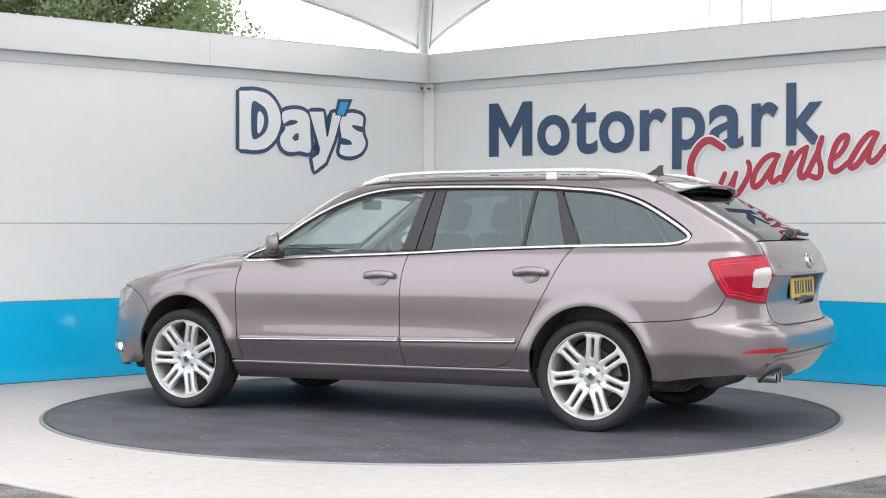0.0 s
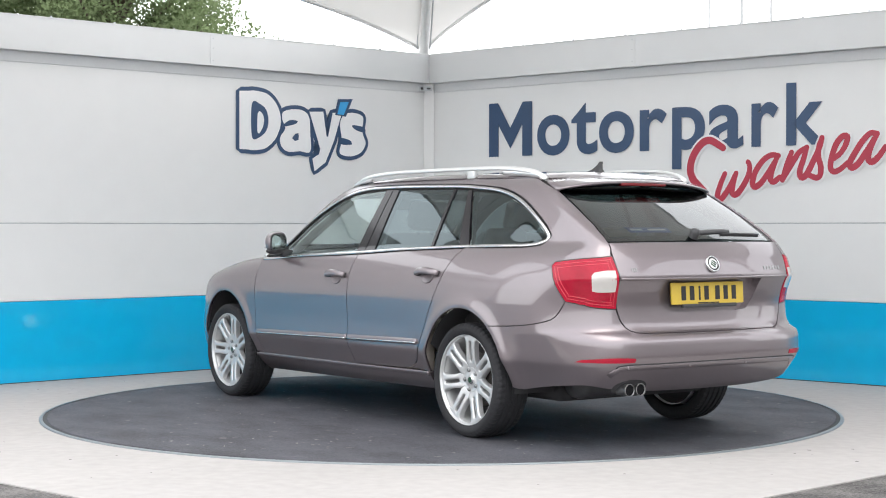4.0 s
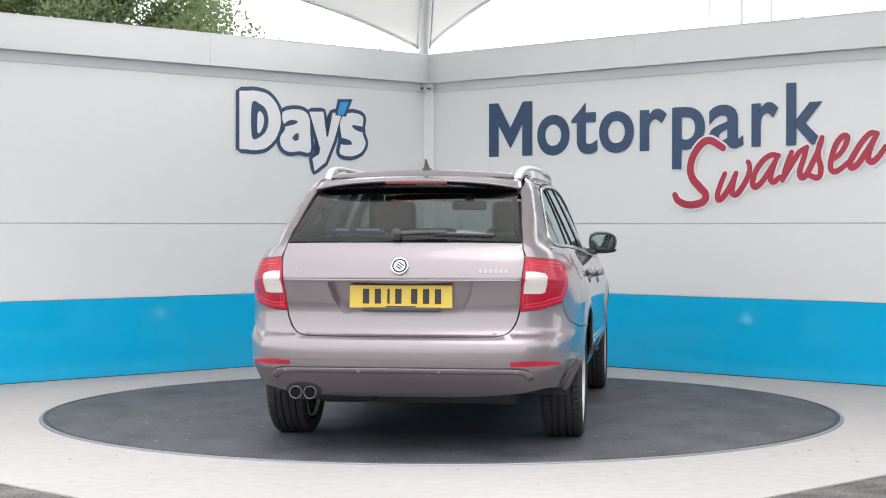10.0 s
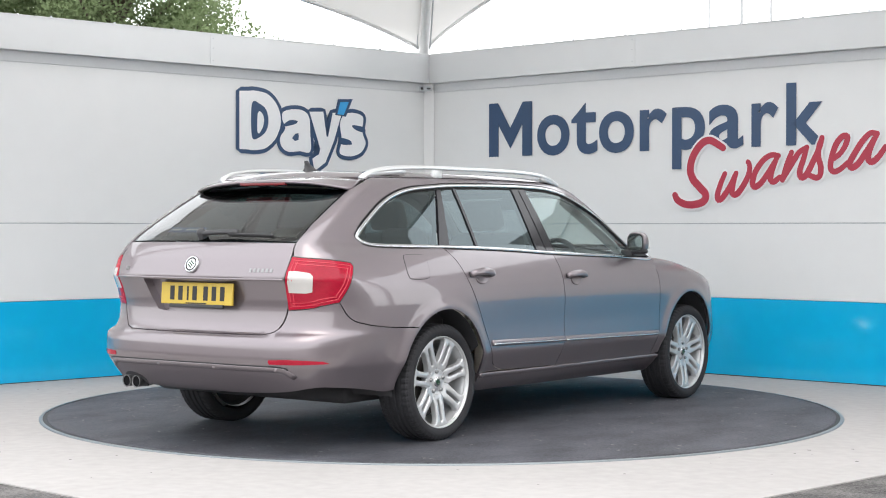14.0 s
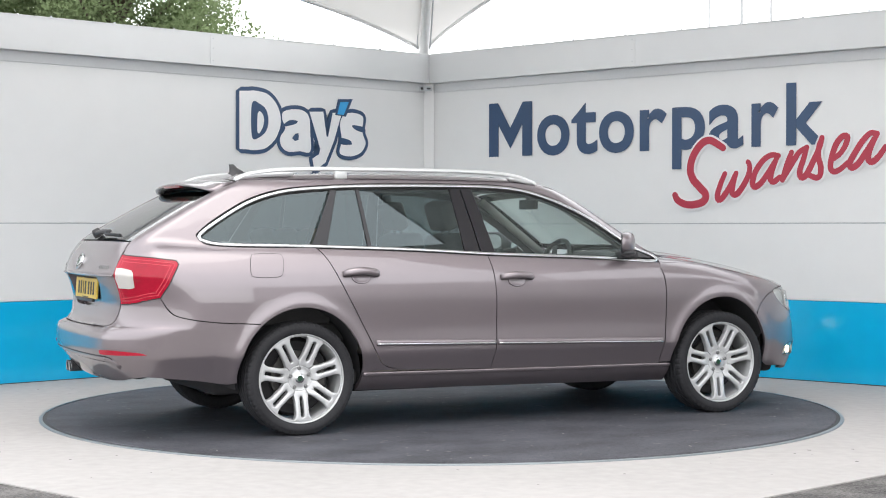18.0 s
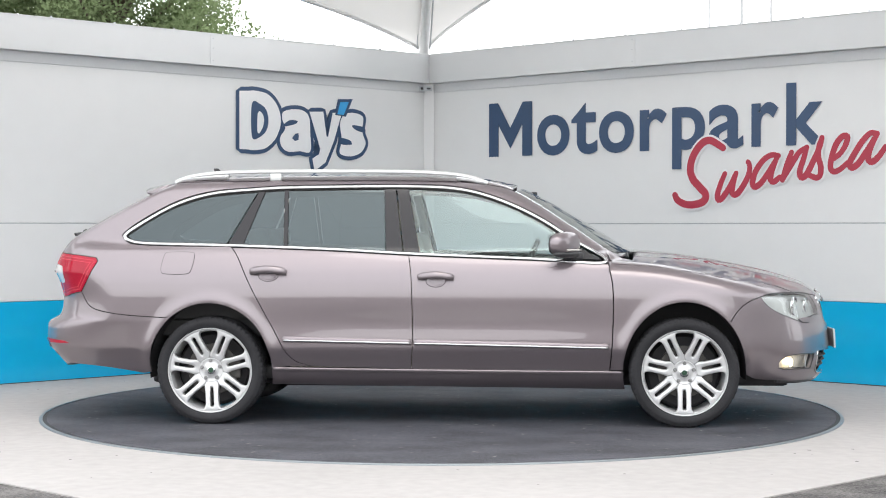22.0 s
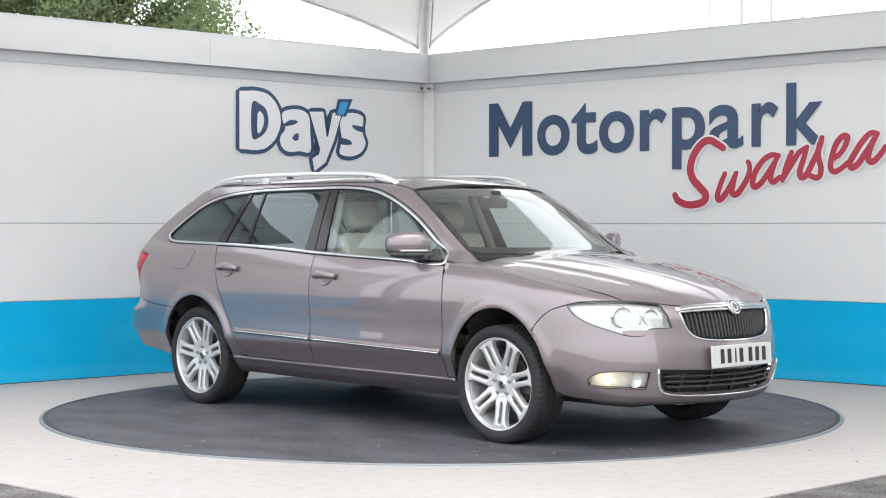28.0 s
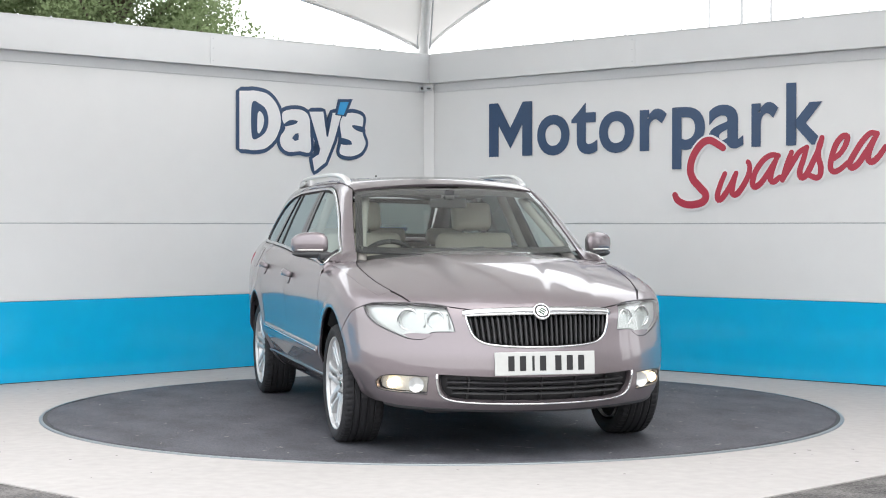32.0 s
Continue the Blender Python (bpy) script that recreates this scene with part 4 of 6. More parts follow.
for dom, s in (("L", 1), ("R", -1)):
    # doors
    fd = panel("front_door", dom, loop(belt_run(0.945, -0.214), DOOR_M, [(-0.200, 0.328), (0.3, 0.322), (0.952, 0.316)], DOOR_F[::-1]), PAINT, car)
    rd = panel("rear_door", dom, loop(belt_run(-0.214, -1.262), DOOR_R, [(-0.78, 0.340), (-0.5, 0.334), (-0.200, 0.328)], DOOR_M[::-1]), PAINT, car)
    # rear quarter, pillar and roof frame in one pressing
    tl_top, tl_out, seam_low = xz("WB", TL_TOP[::-1]), xz("WB", TL_OUT[::-1]), xz("WB", BUMP_SEAM)
    quarter = loop(arch(ARCH_R, 129, 1, 28), [arch(ARCH_R, 129, 1, 28)[-1], (-0.966, 0.336)], [(-0.966, 0.336), (-0.88, 0.341), (-0.78, 0.340)], DOOR_R[::-1], [(-1.262, 1.032), (-1.27, 1.040), (-1.603, 1.042), (-1.82, 1.050), (-1.90, 1.066), (-1.936, 1.103)],
                   [(x - 0.012 * (x < -1.3), z + 0.013) for x, z in DLO_TOP[:-1]] + [(0.936, 0.965)], [(0.936, 0.965), (0.975, 0.957)], [(0.975, 0.957)] + screen_edge, roof_edge, [roof_edge[-1]] + gate_edge,
                   tl_top, tl_out, seam_low, [seam_low[-1], arch(ARCH_R, 129, 1, 28)[0]])
    q = panel("side_frame", dom, quarter, PAINT, car, step=0.019)
    # front wing
    lamp_edge, nose_edge = xz("WF", LAMP_TOP[::-1]), xz("WF", NOSE_SEAM)
    wing = loop([(0.953, 0.325), (0.967, 0.529), (0.969, 0.786), (0.947, 0.932)], [(0.947, 0.932), (0.939, 0.9625)], [(0.939, 0.9625), (0.975, 0.955)], [(0.975, 0.955), (1.03, 0.966), hood_edge[0]], hood_edge, lamp_edge, nose_edge,
                arch(ARCH_F, 45, 179.5, 28), [arch(ARCH_F, 45, 179.5, 28)[-1], (0.953, 0.325)])
    panel("front_wing", dom, wing, PAINT, car, step=0.018)
    rim_in = [(0.935, 0.662), (1.03, 0.676)] + [(x, y + 0.005) for x, y in pts_of(HOOD_SIDE[:4], 0.04)] + [(1.855, 0.672)]
    rim_out = [(1.86, 0.735), (1.80, 0.757), (1.60, 0.792), (1.40, 0.806), (1.20, 0.812), (1.10, 0.812), (1.0, 0.814), (0.965, 0.808), (0.945, 0.787), (0.935, 0.755)]
    panel("wing_top", "T", [(x, s * y) for x, y in rim_in + rim_out], PAINT, car, off=0.0012, thick=0.004, gap=0.0, step=0.012)
    # sill
    panel("sill", dom, loop([(1.029, 0.319), (0.0, 0.322), (-1.016, 0.330)], [(-1.016, 0.330), (-1.019, 0.280), (-1.028, 0.230)], [(-1.028, 0.230), (1.045, 0.208)], [(1.045, 0.208), (1.034, 0.268), (1.029, 0.319)]), PAINT, car, off=0.005, thick=0.03)
    P, N = along(dom, [(1.024, 0.311), (0.0, 0.316), (-1.008, 0.325)])
    strip("sill_edge", P, N, 0.026, 0.008, PAINT, car, base=0.004)
    # window panes
    def dlo(x0, x1, top_in=0.016, low_in=0.004, n=24):
        xs = np.linspace(x0, x1, n)
        return [(x, float(dlo_z(x)) - top_in) for x in xs], [(x, float(belt_z(x)) + low_in) for x in xs]
    t1, b1 = dlo(-0.232, 0.890, n=40)
    t1 = [(x, max(z, float(belt_z(x)) + 0.006)) for x, z in t1]
    panel("front_window", dom, loop(t1, [t1[-1], (0.895, 0.962)], [(0.895, 0.962), (0.5, 0.978), (-0.150, 1.002)], [(-0.150, 1.002), t1[0]]), CLEAR, fd, off=-0.008, thick=0, label="clear green-tinted side window")
    t2, b2 = dlo(-0.950, -0.374)
    panel("rear_window", dom, loop(t2, [t2[-1], (-0.352, 1.012)], [(-0.352, 1.012), (-0.685, 1.031), (-0.932, 1.039)], [(-0.932, 1.039), t2[0]]), PRIVACY, rd, off=-0.008, thick=0, label="dark privacy glass")
    t3, b3 = dlo(-1.088, -0.972)
    panel("vent_window", dom, loop(t3, [t3[-1], (-0.955, 1.040)], [(-0.955, 1.040), (-1.200, 1.049)], [(-1.200, 1.049), t3[0]]), PRIVACY, rd, off=-0.008, thick=0, label="dark fixed privacy pane")
    t4 = [(x, float(dlo_z(x)) - 0.016) for x in np.linspace(-1.135, -1.86, 24)]
    panel("quarter_window", dom, loop([(-1.300, 1.055), t4[0]], t4, [t4[-1], (-1.905, 1.103), (-1.875, 1.082), (-1.79, 1.070)], [(-1.79, 1.070), (-1.55, 1.060), (-1.300, 1.055)]), PRIVACY, q, off=-0.008, thick=0, label="dark privacy glass")
    ring_o = [tuple(p) for p in smooth_loop(BELT[:-1] + DLO_TOP[:-1], 0.03)]
    panel("window_lining", dom, [tuple(p) for p in shrink(ring_o, -0.035)], DARKTRIM, car, holes=([tuple(p) for p in shrink(ring_o, 0.014)],), off=-0.022, thick=0.012, step=0.04, gap=0.0, label="dark inner window lining")
    # pillar covers
    ztop = lambda x: float(dlo_z(x)) - 0.014
    zlow = lambda x: float(belt_z(x)) + 0.002
    panel("pillar_cover", dom, loop([(-0.302, ztop(-0.302)), (-0.230, ztop(-0.23))], [(-0.230, ztop(-0.23)), (-0.150, zlow(-0.15))], [(-0.150, zlow(-0.15)), (-0.246, zlow(-0.246))], [(-0.246, zlow(-0.246)), (-0.302, ztop(-0.302))]), GLOSSBLACK, fd, off=-0.002, thick=0.012, label="gloss black pillar cover")
    panel("pillar_cover", dom, loop([(-0.376, ztop(-0.376)), (-0.306, ztop(-0.306))], [(-0.306, ztop(-0.306)), (-0.250, zlow(-0.25))], [(-0.250, zlow(-0.25)), (-0.352, zlow(-0.352))], [(-0.352, zlow(-0.352)), (-0.376, ztop(-0.376))]), GLOSSBLACK, rd, off=-0.002, thick=0.012, label="gloss black pillar cover")
    panel("pillar_cover", dom, loop([(-1.128, ztop(-1.128)), (-1.086, ztop(-1.086))], [(-1.086, ztop(-1.086)), (-1.198, zlow(-1.198))], [(-1.198, zlow(-1.198)), (-1.293, zlow(-1.293))], [(-1.293, zlow(-1.293)), (-1.128, ztop(-1.128))]), GLOSSBLACK, rd, off=-0.002, thick=0.012, label="gloss black pillar cover")
    panel("window_divider", dom, loop([(-0.974, ztop(-0.974)), (-0.948, ztop(-0.948))], [(-0.948, ztop(-0.948)), (-0.930, zlow(-0.93))], [(-0.930, zlow(-0.93)), (-0.957, zlow(-0.957))], [(-0.957, zlow(-0.957)), (-0.974, ztop(-0.974))]), GLOSSBLACK, rd, off=-0.001, thick=0.01)
    panel("window_edge_print", dom, loop([(-1.332, zlow(-1.33)), (-1.302, zlow(-1.302))], [(-1.302, zlow(-1.302)), (-1.135, ztop(-1.135))], [(-1.135, ztop(-1.135)), (-1.185, ztop(-1.185))], [(-1.185, ztop(-1.185)), (-1.332, zlow(-1.33))]), GLOSSBLACK, q, off=-0.013, thick=0.003)
    # chrome round the windows
    P, N = along(dom, BELT[:-1] + DLO_TOP[:-1], 0.018, True)
    strip("window_chrome", P, N, 0.021, 0.008, CHROME, car, True, base=-0.001, label="bright chrome window surround")
    # door mouldings
    for owner, x0, x1 in ((fd, 0.945, -0.180), (rd, -0.196, -0.945)):
        line = lambda x: 0.4655 + (0.944 - x) * 0.0195
        P, N = along(dom, [(x, line(x)) for x in np.linspace(x0, x1, 9)])
        strip("door_moulding", P, N, 0.034, 0.012, PAINT, owner)
        P, N = along(dom, [(x, line(x) - 0.006) for x in np.linspace(x0 - 0.004, x1 + 0.004, 9)])
        strip("moulding_chrome", P, N, 0.010, 0.006, CHROME, owner, base=0.010, label="thin chrome strip")
    # door handles
    for owner, x0, x1, z in ((fd, -0.158, 0.052, 0.862), (rd, -1.140, -0.925, 0.892)):
        xc = (x0 + x1) / 2
        c = onto(dom, [(xc, z - 0.020)])[0]
        dish = solid("handle_bowl", lathe_bm([(0.0005, 0.001), (0.5, 0.0012), (0.8, 0.003), (0.93, 0.0055), (1.0, 0.004), (1.03, -0.004)], 36), PAINT, owner)
        nv = Vector(normals(np.array([c]))[0])
        dish.matrix_basis = Matrix.Translation(c) @ nv.to_track_quat("Y", "Z").to_matrix().to_4x4() @ Matrix.Diagonal((0.058, 1, 0.036, 1))
        P, N = along(dom, [(x0, z), (xc, z + 0.006), (x1, z - 0.003)], 0.012)
        k = np.sin(np.linspace(0, math.pi, len(P)))[:, None] ** 0.5
        strip("door_handle", P + N * (0.010 + 0.028 * k), N, 0.040, 0.014, PAINT, owner)
        P2, N2 = P + N * 0.002, N
        strip("handle_shadow", P2, N2, 0.030, 0.004, BLACK, owner)
    # fuel flap on the right
    if s < 0:
        ring_ = smooth_loop([(-1.658, 0.990), (-1.63, 1.006), (-1.505, 1.006), (-1.478, 0.989), (-1.490, 0.905), (-1.523, 0.880), (-1.638, 0.880), (-1.671, 0.900)], 0.012)
        panel("fuel_flap_gap", dom, [tuple(p) for p in ring_], DEEP, q, off=0.0008, thick=0.002, gap=-0.0015)
        panel("fuel_flap", dom, [tuple(p) for p in ring_], PAINT, q, off=0.0022, thick=0.004, gap=0.0012)
    # wheel-arch lips and liners
    for spec, owner, lo_, hi_ in ((ARCH_F, car, 6, 172), (ARCH_R, car, 10, 172)):
        pts = [(x, z) for x, z in arch(spec, lo_, hi_, 40, 0.006)]
        P = onto(dom, pts)
        N = normals(P)
        strip("arch_lip", P - N * 0.005, N, 0.012, 0.005, PAINT, car)
        ax, az, ra, rb = spec
        bm = bmesh.new()
        prev = None
        for t in np.linspace(radians(-8), radians(189), 30):
            x, z = ax + (ra + 0.008) * math.cos(t), az + (rb + 0.008) * math.sin(t)
            cur = [bm.verts.new((x, s * yy, z)) for yy in (0.862 if radians(25) < t < radians(140) else 0.80, 0.02)]
            if prev:
                bm.faces.new((prev[0], cur[0], cur[1], prev[1]))
            prev = cur
        # the wall of the housing, inboard of the wheel
        bm.faces.new([bm.verts.new((ax + (ra + 0.006) * math.cos(t), s * 0.52, az + (rb + 0.006) * math.sin(t))) for t in np.linspace(radians(-8), radians(189), 30)])
        solid("arch_liner", bm, DEEP, car, "dark wheel-arch liner")

# ---- bonnet, roof, screens ----
half = ([tuple(p) for p in smooth_loop([(1.150, 0.0), (1.135, 0.30), (1.105, 0.55), (1.085, 0.690)], 0.03, False)][:-1]
        + [tuple(p) for p in smooth_loop(HOOD_SIDE, 0.03, False)][:-1]
        + [tuple(p) for p in smooth_loop(HOOD_FRONT, 0.02, False)])
panel("bonnet", "T", half + [(a, -b) for a, b in half[::-1] if b > 0.002], PAINT, car, step=0.015, label="creased taupe bonnet")
half = [tuple(p) for p in smooth_loop([(0.410, 0.0), (0.402, 0.30), (0.392, 0.50), (0.385, 0.560)], 0.03, False)][:-1] + [tuple(p) for p in smooth_loop(ROOF_SIDE, 0.03, False)] + [tuple(p) for p in smooth_loop([(-1.66, 0.548), (-1.675, 0.30), (-1.68, 0.0)], 0.03, False)][1:]
roof = panel("roof", "T", half + [(a, -b) for a, b in half[::-1] if b > 0.002], PAINT, car, step=0.032)
panel("headlining", "T", [(0.30, 0.50), (0.30, -0.50), (-1.62, -0.47), (-1.62, 0.47)], LINING, car, off=-0.035, thick=0.01, step=0.06, label="pale grey headlining")
scr = [(0.0, 1.008), (0.35, 1.008), (0.60, 1.012), (0.668, 1.024)]
scr2 = [(0.668, 1.024), (0.635, 1.135), (0.602, 1.25), (0.576, 1.335), (0.560, 1.372)]
scr3 = [(0.560, 1.372), (0.50, 1.381), (0.30, 1.393), (0.0, 1.399)]
half = [tuple(p) for p in smooth_loop(scr, 0.03, False)][:-1] + [tuple(p) for p in smooth_loop(scr2, 0.03, False)][:-1] + [tuple(p) for p in smooth_loop(scr3, 0.03, False)]
full = half + [(-a, b) for a, b in half[::-1] if a > 0.002]
panel("windscreen", "F", full, SCREEN, car, off=-0.006, thick=0, step=0.035, label="clear green-tinted windscreen")
inner = shrink(full, 0.042)
panel("screen_frit", "F", full, GLOSSBLACK, car, holes=(inner,), off=-0.0115, thick=0.002, step=0.03, label="black printed screen edge")
P, N = along("T", [(1.155, -0.66), (1.165, -0.3), (1.170, 0), (1.165, 0.3), (1.155, 0.66)])
strip("scuttle_panel", P - N * 0.028, N, 0.10, 0.02, BLACK, car, label="black plastic scuttle")

bw = [(0.0, 1.084), (0.40, 1.083), (0.600, 1.080)]
bw2 = [(0.600, 1.080), (0.580, 1.16), (0.556, 1.26), (0.532, 1.362)]
bw3 = [(0.532, 1.362), (0.30, 1.372), (0.0, 1.376)]
half = [tuple(p) for p in smooth_loop(bw, 0.03, False)][:-1] + [tuple(p) for p in smooth_loop(bw2, 0.03, False)][:-1] + [tuple(p) for p in smooth_loop(bw3, 0.03, False)]
bfull = half + [(-a, b) for a, b in half[::-1] if a > 0.002]
# ---- tailgate ----
tg = [(0.0, 1.078), (0.40, 1.077), (0.600, 1.074)]
tg2 = [(0.600, 1.074), (0.614, 1.0), (0.604, 0.888), (0.590, 0.741), (0.566, 0.665), (0.530, 0.624), (0.470, 0.609)]
tg3 = [(0.470, 0.609), (0.0, 0.607)]
half = [tuple(p) for p in smooth_loop(tg, 0.03, False)][:-1] + [tuple(p) for p in smooth_loop(tg2, 0.02, False)][:-1] + [tuple(p) for p in smooth_loop(tg3, 0.03, False)]
gfull = half + [(-a, b) for a, b in half[::-1] if a > 0.002]
rec = [(0.0, 0.878), (0.366, 0.878)]
rec2 = [(0.366, 0.878), (0.345, 0.803), (0.305, 0.740), (0.255, 0.716), (0.0, 0.713)]
half = [tuple(p) for p in smooth_loop(rec, 0.02, False)][:-1] + [tuple(p) for p in smooth_loop(rec2, 0.02, False)]
rfull = half + [(-a, b) for a, b in half[::-1] if a > 0.002]
gate = panel("tailgate", "B", gfull, PAINT, car, holes=(rfull,), step=0.024, thick=0.05)
panel("plate_recess", "B", [(a * 1.02, b + (0.01 if b > 0.8 else -0.008)) for a, b in rfull], PAINT, gate, off=-0.046, thick=0.004, gap=0.0)
P, N = along("B", [(-0.598, 0.889), (-0.3, 0.889), (0.0, 0.889), (0.3, 0.889), (0.598, 0.889)])
strip("tailgate_crease", P, N, 0.012, 0.007, PAINT, gate)
panel("tailgate_window", "B", bfull, REARGLASS, gate, off=-0.004, thick=0, label="dark tinted tailgate window")
inner = shrink(bfull, 0.034)
panel("window_frit", "B", bfull, GLOSSBLACK, gate, holes=(inner,), off=-0.010, thick=0.002, label="black printed window edge")
# spoiler: a painted blade over a gloss black lip
bm, lip = bmesh.new(), bmesh.new()
blade, under_lip = [], []
for y in np.linspace(-0.552, 0.552, 45):
    k = 1 - (abs(y) / 0.552) ** 4
    zt = 1.408 - 0.09 * y * y - 0.16 * y ** 4
    zb = zt - 0.028 + 0.025 * y * y
    tip = -1.820 - 0.060 * k
    top_x = -1.672
    zr = float(onto("T", [(top_x, min(max(y, -0.545), 0.545))])[0][2])
    zm = zr + (zt - zr) * 0.45 + 0.004
    blade.append([bm.verts.new(v) for v in ((top_x, y * 0.985, zr + 0.001), ((top_x + tip) / 2, y * 0.99, zm), (tip + 0.03, y, zt + 0.005), (tip + 0.010, y, zt + 0.001), (tip, y, zt - 0.006), (tip + 0.005, y, zt - 0.013), (-1.74, y * 0.97, zt - 0.028))])
    under_lip.append([lip.verts.new(v) for v in ((tip + 0.006, y, zt - 0.011), (tip + 0.012, y, zt - 0.5 * (zt - zb)), (tip + 0.022, y, zb + 0.005), (tip + 0.04, y, zb), (-1.735, y * 0.985, zb + 0.012))])
for mesh_, rows_ in ((bm, blade), (lip, under_lip)):
    n_ = len(rows_[0])
    for a, b in zip(rows_, rows_[1:]):
        for i in range(n_ if mesh_ is bm else n_ - 1):
            j = (i + 1) % n_
            mesh_.faces.new((a[i], a[j], b[j], b[i]))
bm.faces.new(blade[0])
bm.faces.new(blade[-1])
bmesh.ops.recalc_face_normals(bm, faces=bm.faces[:])
bmesh.ops.recalc_face_normals(lip, faces=lip.faces[:])
spoiler = solid("roof_spoiler", bm, PAINT, gate)
solid("spoiler_lip", lip, GLOSSBLACK, spoiler, "gloss black lower lip of the spoiler")
solid("brake_light", box_bm(-1.878, -1.85, -0.165, 0.165, 1.381, 1.397, 0.004), DARKRED, spoiler, "dark red high-level brake light")

# ---- front bumper with its openings ----
def half_to_full(half):
    return list(half) + [(-a, b) for a, b in half[::-1] if abs(a) > 0.002]


nose_arch = [wfx(x, z) for x, z in arch(ARCH_F, 43, 2, 10)]
nose_low = [wfx(1.735, 0.30), wfx(1.80, 0.272), wfx(1.95, 0.262), wf(0.62, 0.250), wf(0.45, 0.242), wf(0.2, 0.236), (0.0, 0.235)]
nose_half = pts_of(NOSE_TOP)[:-1] + pts_of(LAMP_IN)[:-1] + pts_of(LAMP_LOW)[:-1] + pts_of(LAMP_OUT)[:-1] + pts_of(NOSE_SEAM)[:-1] + pts_of(nose_arch) + pts_of(nose_low)
GRILLE = pts_of([(0.0, 0.722), wf(0.20, 0.721), wf(0.374, 0.714)])[:-1] + pts_of([wf(0.374, 0.714), wf(0.365, 0.668), wf(0.342, 0.612), wf(0.298, 0.580), wf(0.22, 0.566), wf(0.1, 0.559), (0.0, 0.558)])
INTAKE = pts_of([(0.0, 0.408), wf(0.25, 0.411), wf(0.505, 0.421)])[:-1] + pts_of([wf(0.505, 0.421), wf(0.500, 0.365), wf(0.470, 0.312), wf(0.40, 0.292), wf(0.2, 0.283), (0.0, 0.281)])
FOG = pts_of([wf(0.552, 0.409), wf(0.556, 0.36), wf(0.555, 0.320)])[:-1] + pts_of([wf(0.555, 0.320), wf(0.65, 0.324), wfx(1.955, 0.330), wfx(1.928, 0.338)])[:-1] + pts_of([wfx(1.928, 0.338), wfx(1.928, 0.368), wfx(1.97, 0.402), wf(0.70, 0.413), wf(0.62, 0.413), wf(0.552, 0.409)])[:-1]
FOG_M = [(-a, b) for a, b in FOG[::-1]]
bumper = panel("front_bumper", "WF", half_to_full(nose_half), PAINT, car, holes=(half_to_full(GRILLE), half_to_full(INTAKE), FOG, FOG_M), step=0.022, thick=0.025, label="taupe painted front bumper")

grille = panel("grille", "WF", [(a * 1.03, b) for a, b in half_to_full(GRILLE)], DEEP, car, off=-0.055, thick=0.004, gap=-0.012, label="black slatted radiator grille in chrome frame")
bars = []
for i in range(-13, 14):
    y = i * 0.0272
    zt, zb = 0.722 - 0.006 * abs(y) / 0.37, 0.558 + (0.0 if abs(y) < 0.2 else 0.25 * (abs(y) - 0.2) ** 1.1 + (0.35 * (abs(y) - 0.30) if abs(y) > 0.30 else 0))
    zs_ = np.linspace(zb + 0.003, zt - 0.003, 7)
    P = onto("F", [(y * (0.96 + 0.04 * (z - zb) / (zt - zb)), z) for z in zs_])
    N = np.tile(np.array([[1.0, 0, 0]]), (7, 1))
    strip("grille_slat", P - N * 0.040, N, 0.013, 0.028, BLACK, grille)
gp = onto("WF", half_to_full(GRILLE))
strip("grille_frame", gp + normals(gp) * -0.004, normals(gp), 0.013, 0.010, CHROME, grille, True, label="chrome grille surround")
top_bar = pts_of([wf(-0.388, 0.724), wf(-0.30, 0.734), wf(-0.15, 0.740), wf(-0.07, 0.742), wf(0.07, 0.742), wf(0.15, 0.740), wf(0.30, 0.734), wf(0.388, 0.724)])
P = onto("WF", top_bar)
strip("grille_top_bar", P + normals(P) * -0.004, normals(P), 0.034, 0.014, CHROME, grille, label="wide chrome bar above the grille")


def badge(name, dom, y, z, r, owner, off):
    P = onto(dom, [(y, z)])[0]
    n = Vector(normals(np.array([P]))[0])
    rot = n.to_track_quat("Y", "Z").to_matrix().to_4x4()
    b = solid(name, lathe_bm([(0.0005, 0.010), (r * 0.62, 0.0085), (r * 0.66, 0.010), (r * 0.80, 0.009), (r * 0.86, 0.014), (r, 0.010), (r, 0.0)], 40), CHROME, owner, "round chrome badge with green centre")
    b.matrix_basis = Matrix.Translation(Vector(P) + n * off + (OFFSET if owner is car else Vector())) @ rot
    part("enamel", lathe_bm([(0.0005, 0.0135), (r * 0.60, 0.0125), (r * 0.64, 0.0100)], 32), SATIN, b)
    part("dark_ring", lathe_bm([(r * 0.65, 0.0098), (r * 0.67, 0.0120), (r * 0.81, 0.0120), (r * 0.83, 0.0098)], 32), GLOSSBLACK, b)
    for i in range(3):
        fe = part("feather_bar", box_bm(-r * 0.40, r * 0.34, 0.012, 0.0148, -r * 0.085, r * 0.085, 0.001), BADGEGREEN, b)
        fe.matrix_basis = Matrix.Rotation(radians(-35), 4, "Y") @ Matrix.Translation((0, 0, (i - 1) * r * 0.26))
    return b


badge("badge", "F", 0.0, 0.727, 0.046, grille, 0.006)
badge("badge", "B", 0.0, 0.958, 0.046, gate, 0.001)

